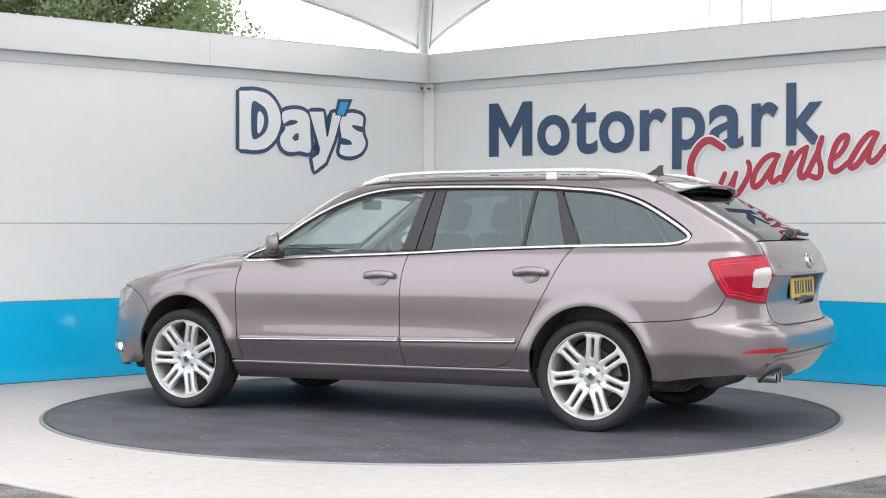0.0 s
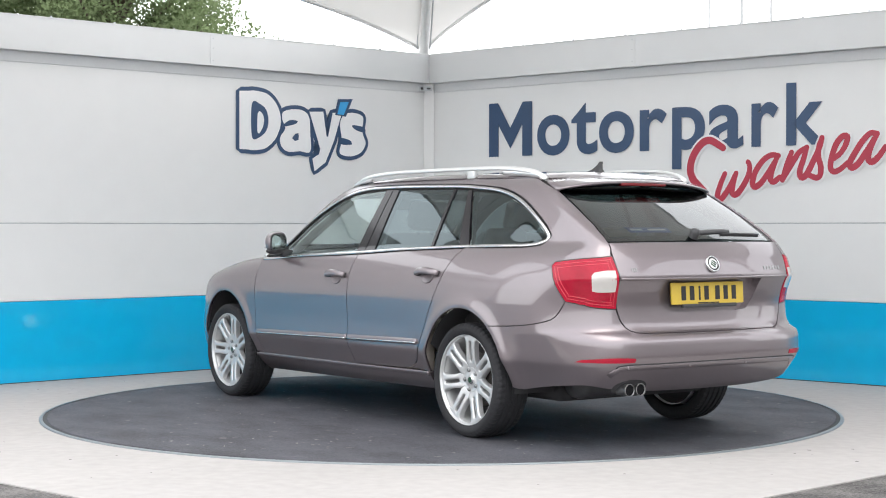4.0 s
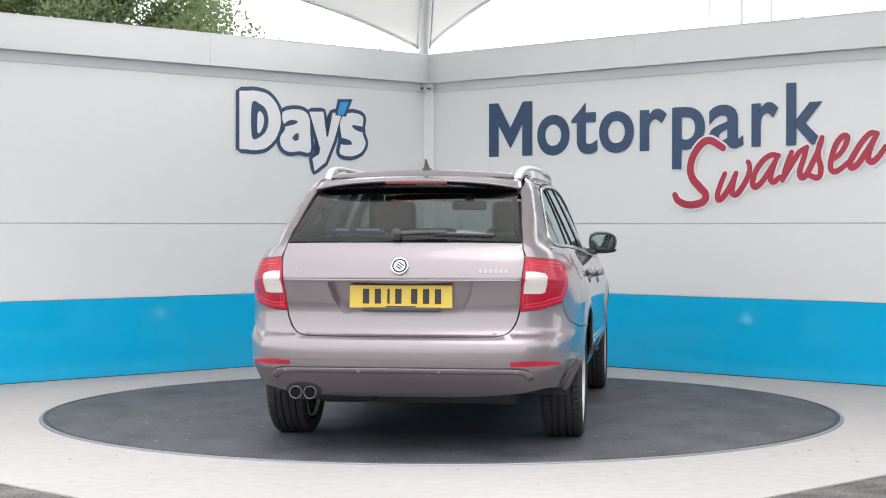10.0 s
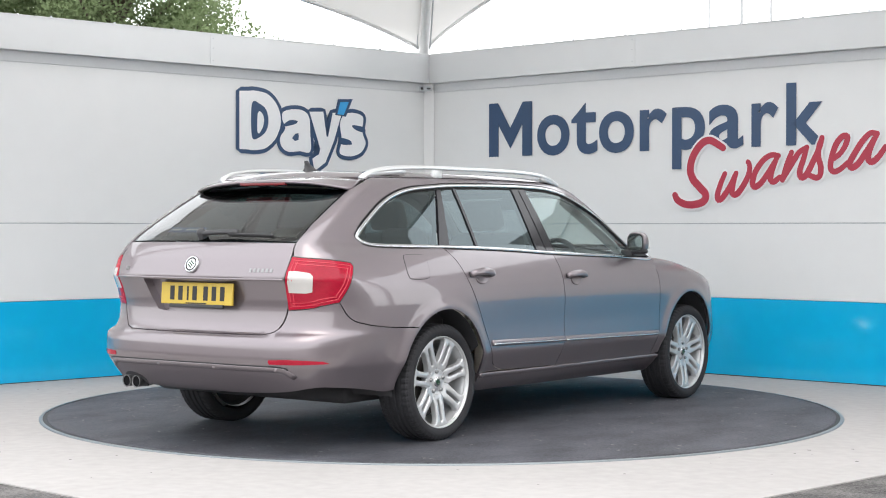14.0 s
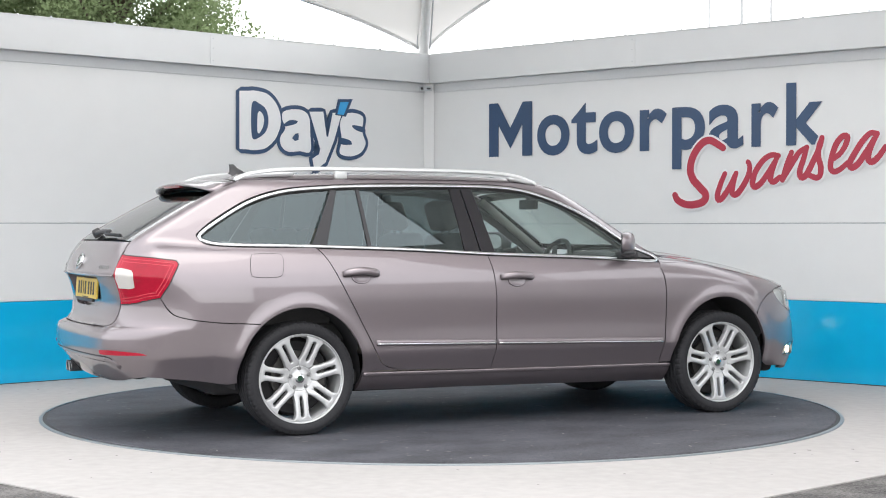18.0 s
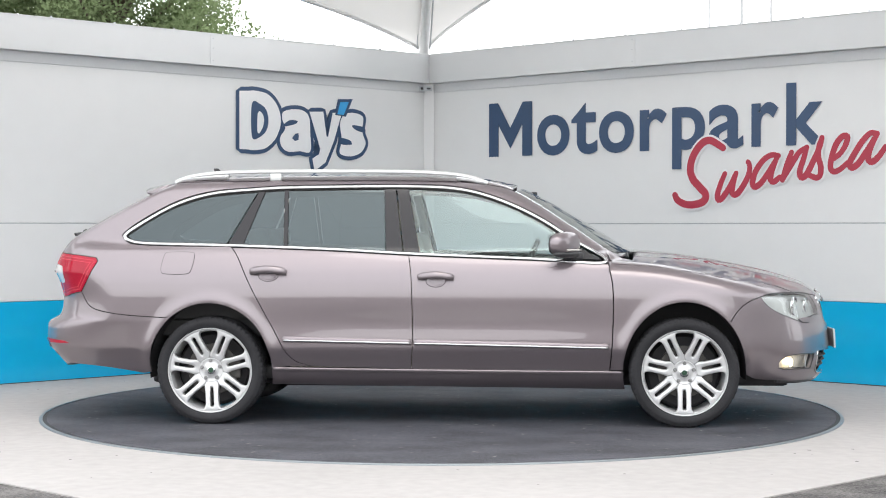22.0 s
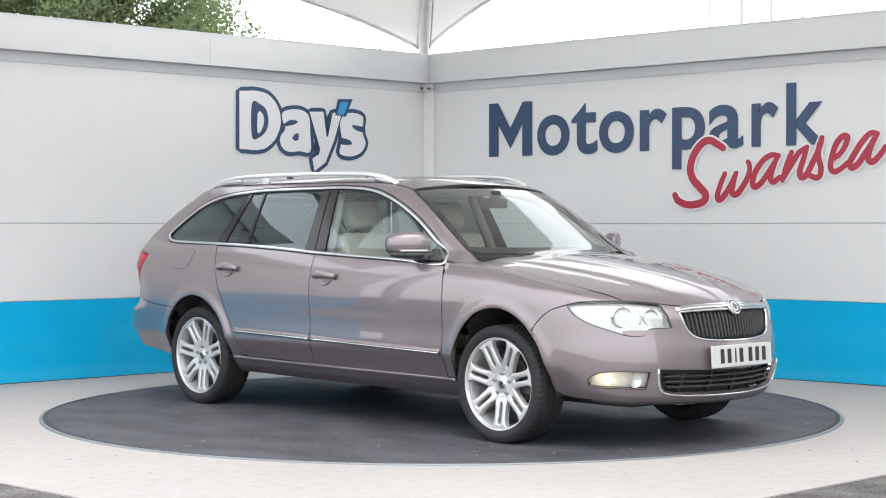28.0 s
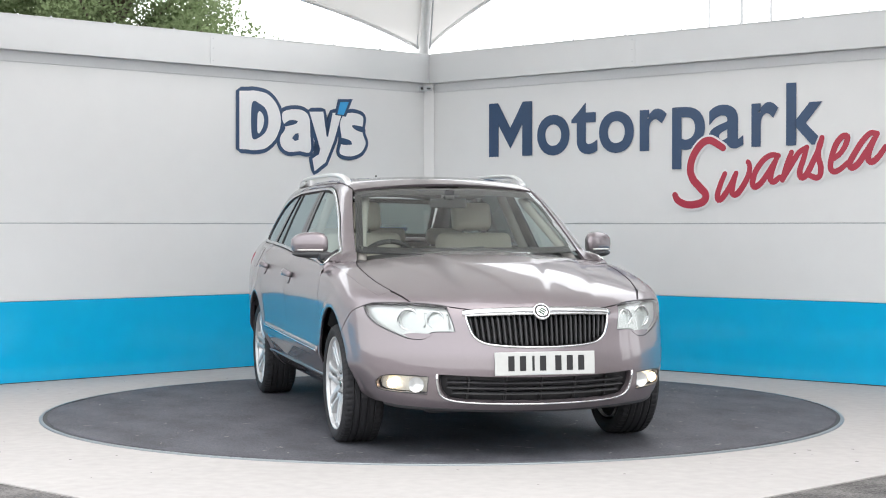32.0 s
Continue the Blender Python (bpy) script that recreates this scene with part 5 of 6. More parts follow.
intake = panel("lower_intake", "WF", [(a * 1.05, b) for a, b in half_to_full(INTAKE)], DEEP, car, off=-0.05, thick=0.004, gap=-0.025, label="black lower air intake")
for z in (0.320, 0.350, 0.380):
    w = 0.475 if z > 0.33 else 0.45
    P = onto("WF", pts_of([wf(-w, z), wf(-w / 2, z - 0.004), (0.0, z - 0.005), wf(w / 2, z - 0.004), wf(w, z)]))
    strip("intake_slat", P - normals(P) * 0.042, normals(P), 0.009, 0.026, BLACK, intake)
for y in (-0.36, -0.18, 0.0, 0.18, 0.36):
    P = onto("F", [(y, z) for z in np.linspace(0.288, 0.408, 5)])
    strip("intake_web", P - np.array([[0.05, 0, 0]]), np.tile([[1.0, 0, 0]], (5, 1)), 0.008, 0.02, BLACK, intake)
P = onto("WF", pts_of([wf(-0.516, 0.424), wf(-0.511, 0.365), wf(-0.484, 0.308), wf(-0.40, 0.284), wf(-0.2, 0.275), (0.0, 0.273), wf(0.2, 0.275), wf(0.40, 0.284), wf(0.484, 0.308), wf(0.511, 0.365), wf(0.516, 0.424)]))
strip("intake_chrome", P, normals(P), 0.012, 0.006, CHROME, bumper, label="chrome line under the intake")
P = onto("WF", pts_of([wfx(1.92, 0.258), wf(0.6, 0.246), (0.0, 0.232), wf(-0.6, 0.246), (-wfx(1.92, 0.258)[0], 0.258)]))
strip("bumper_lip", P, normals(P), 0.03, 0.012, BLACK, bumper, base=-0.01, label="black plastic lower lip")
panel("tow_eye_cover", "F", [(-0.37, 0.432), (-0.44, 0.432), (-0.44, 0.458), (-0.37, 0.458)], PAINT, bumper, off=0.0012, thick=0.003, step=0.02)

# The lit fog lamp's warm glow is put into the bowl's base colour.
GLOWBOWL = material("fog_bowl_with_glow", (0.84, 0.81, 0.74), 0.3, metal=0.3, var=0.35, scale=45)
# ---- front lamps ----
for s in (1, -1):
    mir = lambda pts: pts if s > 0 else [(-a, b) for a, b in pts[::-1]]
    outline = pts_of(LAMP_IN)[:-1] + pts_of(LAMP_LOW)[:-1] + pts_of(LAMP_OUT)[:-1] + pts_of(LAMP_TOP)[:-1] + pts_of(LAMP_HOOD)[:-1]
    lamp = panel("headlight", "WF", mir(outline), LENS, car, off=-0.001, thick=0, gap=0.004, step=0.025, label="clear headlight with round projector")
    panel("lamp_housing", "WF", mir(outline), REFLECTOR, lamp, off=-0.026, thick=0.004, gap=-0.002, step=0.02, label="silver reflector bowl")
    edge_p = onto("WF", mir(outline))
    strip("lamp_seal", edge_p, normals(edge_p), 0.005, 0.003, BLACK, lamp, True, base=-0.004)
    for y, z, r in ((0.625, 0.690, 0.048), (0.505, 0.690, 0.038)):
        c = onto("F", [(s * y, z)])[0]
        ob = solid("projector", lathe_bm([(r * 1.22, -0.006), (r * 1.14, 0.008), (r * 1.02, 0.007), (r * 0.98, 0.0), (r * 0.90, -0.006)], 36), CHROME, lamp, "bright projector ring")
        ob.matrix_basis = Matrix.Translation((c[0] - 0.034, c[1], c[2])) @ Matrix.Rotation(radians(-90 + s * 22), 4, "Z")
        ln = solid("projector_lens", lathe_bm([(0.0005, 0.018), (r * 0.45, 0.015), (r * 0.75, 0.008), (r * 0.95, -0.004)], 30), LENS, lamp)
        ln.matrix_basis = ob.matrix_basis.copy()
        bw_ = solid("bowl", lathe_bm([(0.0005, -0.03), (r * 0.6, -0.022), (r * 0.96, -0.002)], 30), REFLECTOR, lamp)
        bw_.matrix_basis = ob.matrix_basis.copy()
    for ya, za, yb, zb in ((0.572, 0.655, 0.560, 0.735), (0.455, 0.650, 0.462, 0.728)):
        P = onto("WF", mir(pts_of([wf(ya, za), wf((ya + yb) / 2, (za + zb) / 2), wf(yb, zb)])))
        strip("lamp_divider", P - normals(P) * 0.034, normals(P), 0.014, 0.012, REFLECTOR, lamp)
    wash = pts_of([wf(0.528, 0.622), wf(0.558, 0.600), wf(0.60, 0.594), wf(0.635, 0.600), wf(0.655, 0.616)])[:-1] + pts_of([wf(0.655, 0.616), wf(0.62, 0.624), wf(0.528, 0.622)])[:-1]
    panel("washer_cover", "WF", mir(wash), PAINT, lamp, off=0.002, thick=0.006, step=0.02, gap=0.0, label="small painted washer cover")
    fog = panel("fog_lamp", "WF", FOG if s > 0 else FOG_M, LENS, car, off=-0.006, thick=0, gap=0.001, step=0.02, label="lit rectangular fog lamp with clear lens")
    panel("lamp_housing", "WF", FOG if s > 0 else FOG_M, GLOWBOWL, fog, off=-0.04, thick=0.004, gap=-0.004, step=0.02)
    fp = onto("WF", FOG if s > 0 else FOG_M)
    strip("fog_frame", fp, normals(fp), 0.006, 0.003, BLACK, fog, True, base=-0.004)
    c = onto("F", [(s * 0.70, 0.368)])[0]
    gl = solid("bulb", lathe_bm([(0.0005, 0.016), (0.018, 0.012), (0.026, 0.0)], 18), FOGGLOW, fog, "warm glowing bulb")
    gl.matrix_basis = Matrix.Translation((c[0] - 0.026, c[1], c[2])) @ Matrix.Rotation(radians(-90 + s * 20), 4, "Z")
    c = onto("F", [(s * 0.60, 0.366)])[0]
    rg = solid("reflector_ring", lathe_bm([(0.038, 0.004), (0.030, 0.0), (0.012, -0.012), (0.0005, -0.013)], 26), SATIN, fog)
    rg.matrix_basis = Matrix.Translation((c[0] - 0.022, c[1], c[2])) @ Matrix.Rotation(radians(-90 + s * 14), 4, "Z")

# ---- rear bumper ----
rb_top = [(0.0, 0.609), wb(0.25, 0.609), wb(0.470, 0.611)]
rb_top2 = [wb(0.470, 0.611), wb(0.534, 0.626), wb(0.570, 0.667), wb(0.592, 0.730)]
rb_arch = [wbx(x, z) for x, z in arch(ARCH_R, 130, 178, 10)]
rb_low = [wbx(-1.735, 0.300), wbx(-1.80, 0.292), wbx(-1.97, 0.318), wbx(-2.18, 0.340), wb(0.70, 0.340), wb(0.55, 0.315), wb(0.3, 0.300), (0.0, 0.297)]
rb_half = pts_of(rb_top)[:-1] + pts_of(rb_top2)[:-1] + pts_of(TL_LOW)[:-1] + pts_of(BUMP_SEAM)[:-1] + pts_of(rb_arch) + pts_of(rb_low)
rbump = panel("rear_bumper", "WB", half_to_full(rb_half), PAINT, car, step=0.022, thick=0.03, label="taupe painted rear bumper")
P = onto("WB", pts_of([wb(-0.64, 0.437), wb(-0.60, 0.452), wb(-0.3, 0.456), (0.0, 0.457), wb(0.3, 0.456), wb(0.60, 0.452), wb(0.64, 0.437)]))
strip("valance_gap", P, normals(P), 0.009, 0.002, DEEP, rbump)
P = onto("WB", pts_of([wb(-0.655, 0.395), wb(-0.625, 0.425), wb(-0.58, 0.436), wb(-0.3, 0.440), (0.0, 0.441), wb(0.3, 0.440), wb(0.58, 0.436), wb(0.625, 0.425), wb(0.655, 0.395)]))
strip("valance_edge", P, normals(P), 0.034, 0.0035, PAINT, rbump, label="raised edge of the lower valance")
for y in (-0.58, -0.20, 0.20, 0.58):
    c = onto("B", [(y, 0.440)])[0]
    sn = solid("parking_sensor", lathe_bm([(0.0005, 0.003), (0.010, 0.0025), (0.0115, 0.0)], 18), PAINT, rbump)
    sn.matrix_basis = Matrix.Translation((c[0] - 0.0028, c[1], c[2])) @ Matrix.Rotation(radians(90), 4, "Z")
for s in (1, -1):
    mir = lambda pts: pts if s > 0 else [(-a, b) for a, b in pts[::-1]]
    refl = pts_of([wb(0.557, 0.488), wb(0.553, 0.478), wb(0.558, 0.467)])[:-1] + pts_of([wb(0.558, 0.467), wb(0.66, 0.466), wbx(-2.235, 0.468)])[:-1] + pts_of([wbx(-2.235, 0.468), wbx(-2.27, 0.480), wb(0.66, 0.491), wb(0.557, 0.488)])[:-1]
    panel("rear_reflector", "WB", mir(refl), REDLENS, rbump, off=0.004, thick=0.008, gap=0.0, step=0.02, label="red rear reflector")
    outline = pts_of(TL_IN)[:-1] + pts_of(TL_LOW)[:-1] + pts_of(TL_OUT)[:-1] + pts_of(TL_TOP)[:-1]
    tl = panel("tail_lamp", "WB", mir(outline), REDLENS, car, off=0.002, thick=0.02, gap=0.003, step=0.025, label="red tail lamp with white window")
    win = pts_of([wb(0.622, 0.932), wb(0.618, 0.88), wb(0.610, 0.824)])[:-1] + pts_of([wb(0.610, 0.824), wb(0.69, 0.822), wb(0.712, 0.828)])[:-1] + pts_of([wb(0.712, 0.828), wb(0.722, 0.87), wb(0.725, 0.905), wb(0.712, 0.922)])[:-1] + pts_of([wb(0.712, 0.922), wb(0.66, 0.932), wb(0.622, 0.932)])[:-1]
    panel("reversing_window", "WB", mir(win), WHITELENS, tl, off=0.0045, thick=0.004, gap=0.0, step=0.02, label="white reversing window")
    for z0 in (0.775, 0.757):
        P = onto("WB", pts_of([wb(0.602, z0), wb(0.68, z0 + 0.002), wbx(-2.22, z0 + 0.004)]))
        P = P * np.array([1, s, 1])
        strip("lens_rib", P, normals(P), 0.003, 0.0022, REDLENS, tl, base=0.002)
    for inset in (0.018, 0.034):
        gp_ = onto("WB", mir([tuple(p) for p in shrink(outline, inset)]))
        strip("light_guide", gp_, normals(gp_), 0.005, 0.0015, REDLINE, tl, True, base=0.002)
    ep = onto("WB", mir(outline))
    strip("lamp_seal", ep, normals(ep), 0.006, 0.003, BLACK, tl, True, base=-0.004)

# exhaust pair and silencer, at the left rear corner
for y in (0.540, 0.466):
    tip = solid("exhaust_tip", lathe_bm([(0.029, 0.10), (0.0315, 0.0), (0.033, -0.006), (0.030, -0.008), (0.0285, -0.002), (0.027, 0.09)], 30), DULL, car, "round dull chrome exhaust tip")
    tip.matrix_basis = Matrix.Translation(Vector((-2.368, y, 0.321)) + OFFSET) @ Matrix.Rotation(radians(-90), 4, "Z")
    # Flat near-black disc at the mouth; the pipe's inner shade is put into colour.
    part("bore", lathe_bm([(0.0005, 0.000), (0.0284, -0.001)], 24), BORE_SHADE, tip)
# A dark oval laid on the bumper in place of the shade round the tips.
panel("exhaust_shade", "B", [(0.505 + 0.096 * math.cos(t), 0.330 + 0.044 * math.sin(t)) for t in np.linspace(0, 6.283, 30, endpoint=False)], DEEP, rbump, off=0.002, thick=0.004, step=0.03, gap=0.0, label="dark sheet standing for the shade round the exhaust")
bm = lathe_bm([(0.0005, 0.0), (0.085, 0.02), (0.095, 0.05), (0.095, 0.42), (0.085, 0.45), (0.0005, 0.47)], 26)
sil = solid("silencer", bm, BLACK, car, "dull steel silencer")
sil.matrix_basis = Matrix.Translation(Vector((-2.02, 0.16, 0.325)) + OFFSET) @ Matrix.Diagonal((1, 1, 0.8, 1))

# ---- number plates, their writing as plain bars ----
for nm, x, z, mat, owner, sgn in (("front_plate", 2.334, 0.4795, PLATEWHITE, bumper, 1), ("rear_plate", -2.376, 0.807, YELLOW, gate, -1)):
    bm = box_bm(-0.006, 0.006, -0.26, 0.26, -0.0575, 0.0575, 0.004)
    pl = solid(nm, bm, mat, owner, "white number plate with dark bars" if sgn > 0 else "yellow number plate with dark bars", False)
    pl.matrix_basis = Matrix.Translation((x, 0, z)) @ Matrix.Rotation(radians(-3.5 if sgn > 0 else 3.5), 4, "Y")
    for i, y in enumerate((-0.176, -0.116, -0.062, -0.012, 0.068, 0.128, 0.188)):
        yy = y * sgn
        w = 0.006 if i == 2 else 0.016
        part("bar", box_bm(sgn * 0.0062 - 0.0012, sgn * 0.0062 + 0.0012, yy - w, yy + w, -0.036, 0.038), INK, pl)
    part("maker_line", box_bm(sgn * 0.0062 - 0.001, sgn * 0.0062 + 0.001, -0.075, 0.075, -0.054, -0.048), INK if sgn < 0 else GREYTRIM, pl)
panel("plate_holder", "F", [(-0.265, 0.415), (0.265, 0.415), (0.265, 0.545), (-0.265, 0.545)], BLACK, bumper, off=-0.004, thick=0.003, step=0.06, gap=0.0)
solid("plinth", box_bm(-2.395, -2.378, -0.20, 0.19, 0.733, 0.752, 0.004), BLACK, gate, "black plate holder")
for y0, y1, mat, lab in ((-0.54, -0.39, DULL, "small chrome model script as bars"), (0.50, 0.535, DULL, "small chrome letters as bars")):
    n = 6 if y0 < 0 else 3
    for i in range(n):
        yc = y0 + (i + 0.5) * (y1 - y0) / n
        w = (y1 - y0) / n * 0.28
        panel("emblem_bar", "B", [(yc - w, 0.925), (yc + w, 0.925), (yc + w, 0.944), (yc - w, 0.944)], mat, gate, off=0.002, thick=0.003, gap=0.0, step=0.02)

# ---- rear wiper, aerial, roof rails ----
P = onto("B", smooth_loop([(0.045, 1.098), (-0.10, 1.106), (-0.22, 1.106)], 0.02, False))
N = normals(P)
wiper = strip("rear_wiper", P + N * 0.025, N, 0.030, 0.014, BLACK, gate, label="black rear wiper")
P = onto("B", smooth_loop([(-0.16, 1.100), (-0.30, 1.098), (-0.46, 1.094)], 0.02, False))
strip("wiper_blade", P + normals(P) * 0.014, normals(P), 0.010, 0.016, BLACK, wiper)
c = onto("B", [(0.03, 1.100)])[0]
hub_ = solid("wiper_hub", lathe_bm([(0.0005, 0.05), (0.020, 0.048), (0.026, 0.03), (0.026, 0.0)], 20), BLACK, wiper)
hub_.matrix_basis = Matrix.Translation((c[0], c[1], c[2])) @ Matrix.Rotation(radians(60), 4, "Y") @ Matrix.Rotation(radians(90), 4, "Z")
bm = bmesh.new()
for k, (zz, hw, x0, x1) in enumerate(((0.0, 0.035, -0.075, 0.085), (0.012, 0.030, -0.068, 0.07), (0.022, 0.016, -0.06, 0.03), (0.046, 0.008, -0.060, -0.012), (0.066, 0.005, -0.064, -0.034))):
    vs = [bm.verts.new((-1.465 + (x0 + x1) / 2 + (x1 - x0) / 2 * math.cos(a), hw * math.sin(a), 1.462 + zz)) for a in np.linspace(0, 6.283, 14, endpoint=False)]
    if k:
        for i in range(14):
            bm.faces.new((prev[i], prev[(i + 1) % 14], vs[(i + 1) % 14], vs[i]))
    prev = vs
bm.faces.new(prev)
solid("roof_aerial", bm, BLACK, roof, "black shark-fin aerial")
for s in (1, -1):
    keys = [(0.235, 0.555, -0.004), (0.17, 0.556, 0.016), (0.05, 0.560, 0.032), (-0.15, 0.563, 0.041), (-0.5, 0.566, 0.044), (-0.95, 0.560, 0.044), (-1.25, 0.549, 0.042), (-1.44, 0.537, 0.033), (-1.58, 0.525, 0.014), (-1.66, 0.517, -0.006)]
    sp = np.array(smooth_loop(keys, 0.03, False))
    base = onto("T", sp[:, :2] * np.array([1, s]))
    P = base.copy()
    P[:, 2] += sp[:, 2]
    N = np.tile([[0.0, 0.25 * s, 0.97]], (len(P), 1))
    rail = strip("roof_rail", P, N, 0.040, 0.016, SATIN, car, base=0.0, label="satin silver roof rail")
    for x, w in ((-1.02, 0.05),):
        b0 = onto("T", [(x, s * 0.560)])[0]
        solid("rail_foot", box_bm(x - w, x + w * 0.4, s * 0.560 - 0.014, s * 0.560 + 0.014, b0[2] - 0.01, b0[2] + 0.050, 0.006), SATIN, rail)
    for sl in (slice(0, 7), slice(-11, None)):
        Q = (P[sl] + base[sl]) / 2
        Q[:, 2] -= 0.004
        strip("rail_end", Q, N[sl], 0.034, 0.024, SATIN, rail)
    # door mirror, its outer end swept back
    sweep = lambda x, y, z: Vector((x - 0.6 * (y - 0.885), s * y, z))
    bm = bmesh.new()
    bmesh.ops.create_uvsphere(bm, u_segments=28, v_segments=18, radius=1.0)
    for v in bm.verts:
        u = v.co.copy()
        x = 0.690 + 0.060 * math.copysign(abs(u.x) ** 0.75, u.x)
        y = 0.885 + 0.098 * math.copysign(abs(u.y) ** 0.75, u.y)
        z = 1.056 + 0.070 * math.copysign(abs(u.z) ** 0.75, u.z) * (1.0 - 0.12 * u.y)
        v.co = sweep(max(x, 0.655), y, z)
    bmesh.ops.recalc_face_normals(bm, faces=bm.faces[:])
    mirror = solid("door_mirror", bm, PAINT, car, "taupe door mirror with black base")
    for nm, grow, x0, x1, mat_, lab in (("mirror_rim", -0.003, 0.651, 0.660, BLACK, ""), ("mirror_glass", -0.013, 0.649, 0.653, MIRRORGLASS, "silvered mirror glass")):
        oval = [((0.885 + (0.092 + grow) * math.copysign(abs(math.cos(t)) ** 0.6, math.cos(t))), 1.055 + (0.062 + grow) * math.copysign(abs(math.sin(t)) ** 0.6, math.sin(t))) for t in np.linspace(0, 6.2832, 36, endpoint=False)]
        bm = prism_bm(oval, x0, x1)
        for v in bm.verts:
            v.co = sweep(v.co.y, v.co.x, v.co.z)
        bmesh.ops.recalc_face_normals(bm, faces=bm.faces[:])
        solid(nm, bm, mat_, mirror, lab, False)
    bm = bmesh.new()
    bmesh.ops.create_uvsphere(bm, u_segments=22, v_segments=12, radius=1.0)
    for v in bm.verts:
        v.co = sweep(0.700 + 0.056 * v.co.x, 0.875 + 0.105 * v.co.y, 1.000 + 0.024 * v.co.z)
    solid("mirror_foot", bm, BLACK, mirror, "black lower mirror shell")
    solid("mirror_arm", box_bm(0.68, 0.80, *sorted((s * 0.755, s * 0.845)), 0.966, 1.008, 0.012), BLACK, mirror)
    P = np.array([sweep(0.745, y, 1.022) for y in np.linspace(0.82, 0.955, 8)])
    strip("mirror_indicator", P, np.tile([[0.86, 0.51 * s, 0.05]], (8, 1)), 0.012, 0.007, WHITELENS, mirror, label="clear indicator strip")
    panel("mirror_sail", "L" if s > 0 else "R", [(0.90, 0.966), (0.735, 0.974), (0.790, 1.028)], BLACK, car, off=0.001, thick=0.01, step=0.03, gap=0.0, label="black mirror base triangle")

# ---- wheels ----
def tyre_bm(R, width, rim_r, segs=180):
    w = width / 2
    prof = [(rim_r - 0.006, -w * 0.80), (rim_r + 0.006, -w * 0.93), (rim_r + 0.030, -w * 1.0), (R - 0.028, -w * 0.985), (R - 0.010, -w * 0.90)]
    for a in np.linspace(-0.80, 0.80, 33):
        groove = any(abs(a - g) < 0.045 for g in (-0.50, -0.17, 0.17, 0.50))
        prof.append((R - (0.008 if groove else 0.0) - 0.004 * abs(a) ** 3, w * a))
    prof += [(R - 0.010, w * 0.90), (R - 0.028, w * 0.985), (rim_r + 0.030, w * 1.0), (rim_r + 0.006, w * 0.93), (rim_r - 0.006, w * 0.80)]
    bm = bmesh.new()
    rings = []
    for r, h in prof:
        ring_ = []
        for i in range(segs):
            cut = 0.0035 if (abs(h) > w * 0.56 and r > R - 0.02 and (i + (1 if h > 0 else 0)) % 3 == 0) else 0.0
            a = 2 * math.pi * (i + (abs(h) / w) * 0.8) / segs
            ring_.append(bm.verts.new(((r - cut) * math.cos(a), h, (r - cut) * math.sin(a))))
        rings.append(ring_)
    for a, b in zip(rings, rings[1:]):
        for i in range(segs):
            f = bm.faces.new((a[i], a[(i + 1) % segs], b[(i + 1) % segs], b[i]))
            f.smooth = max(v.co.x ** 2 + v.co.z ** 2 for v in f.verts) < (R - 0.012) ** 2
    bmesh.ops.recalc_face_normals(bm, faces=bm.faces[:])
    return bm


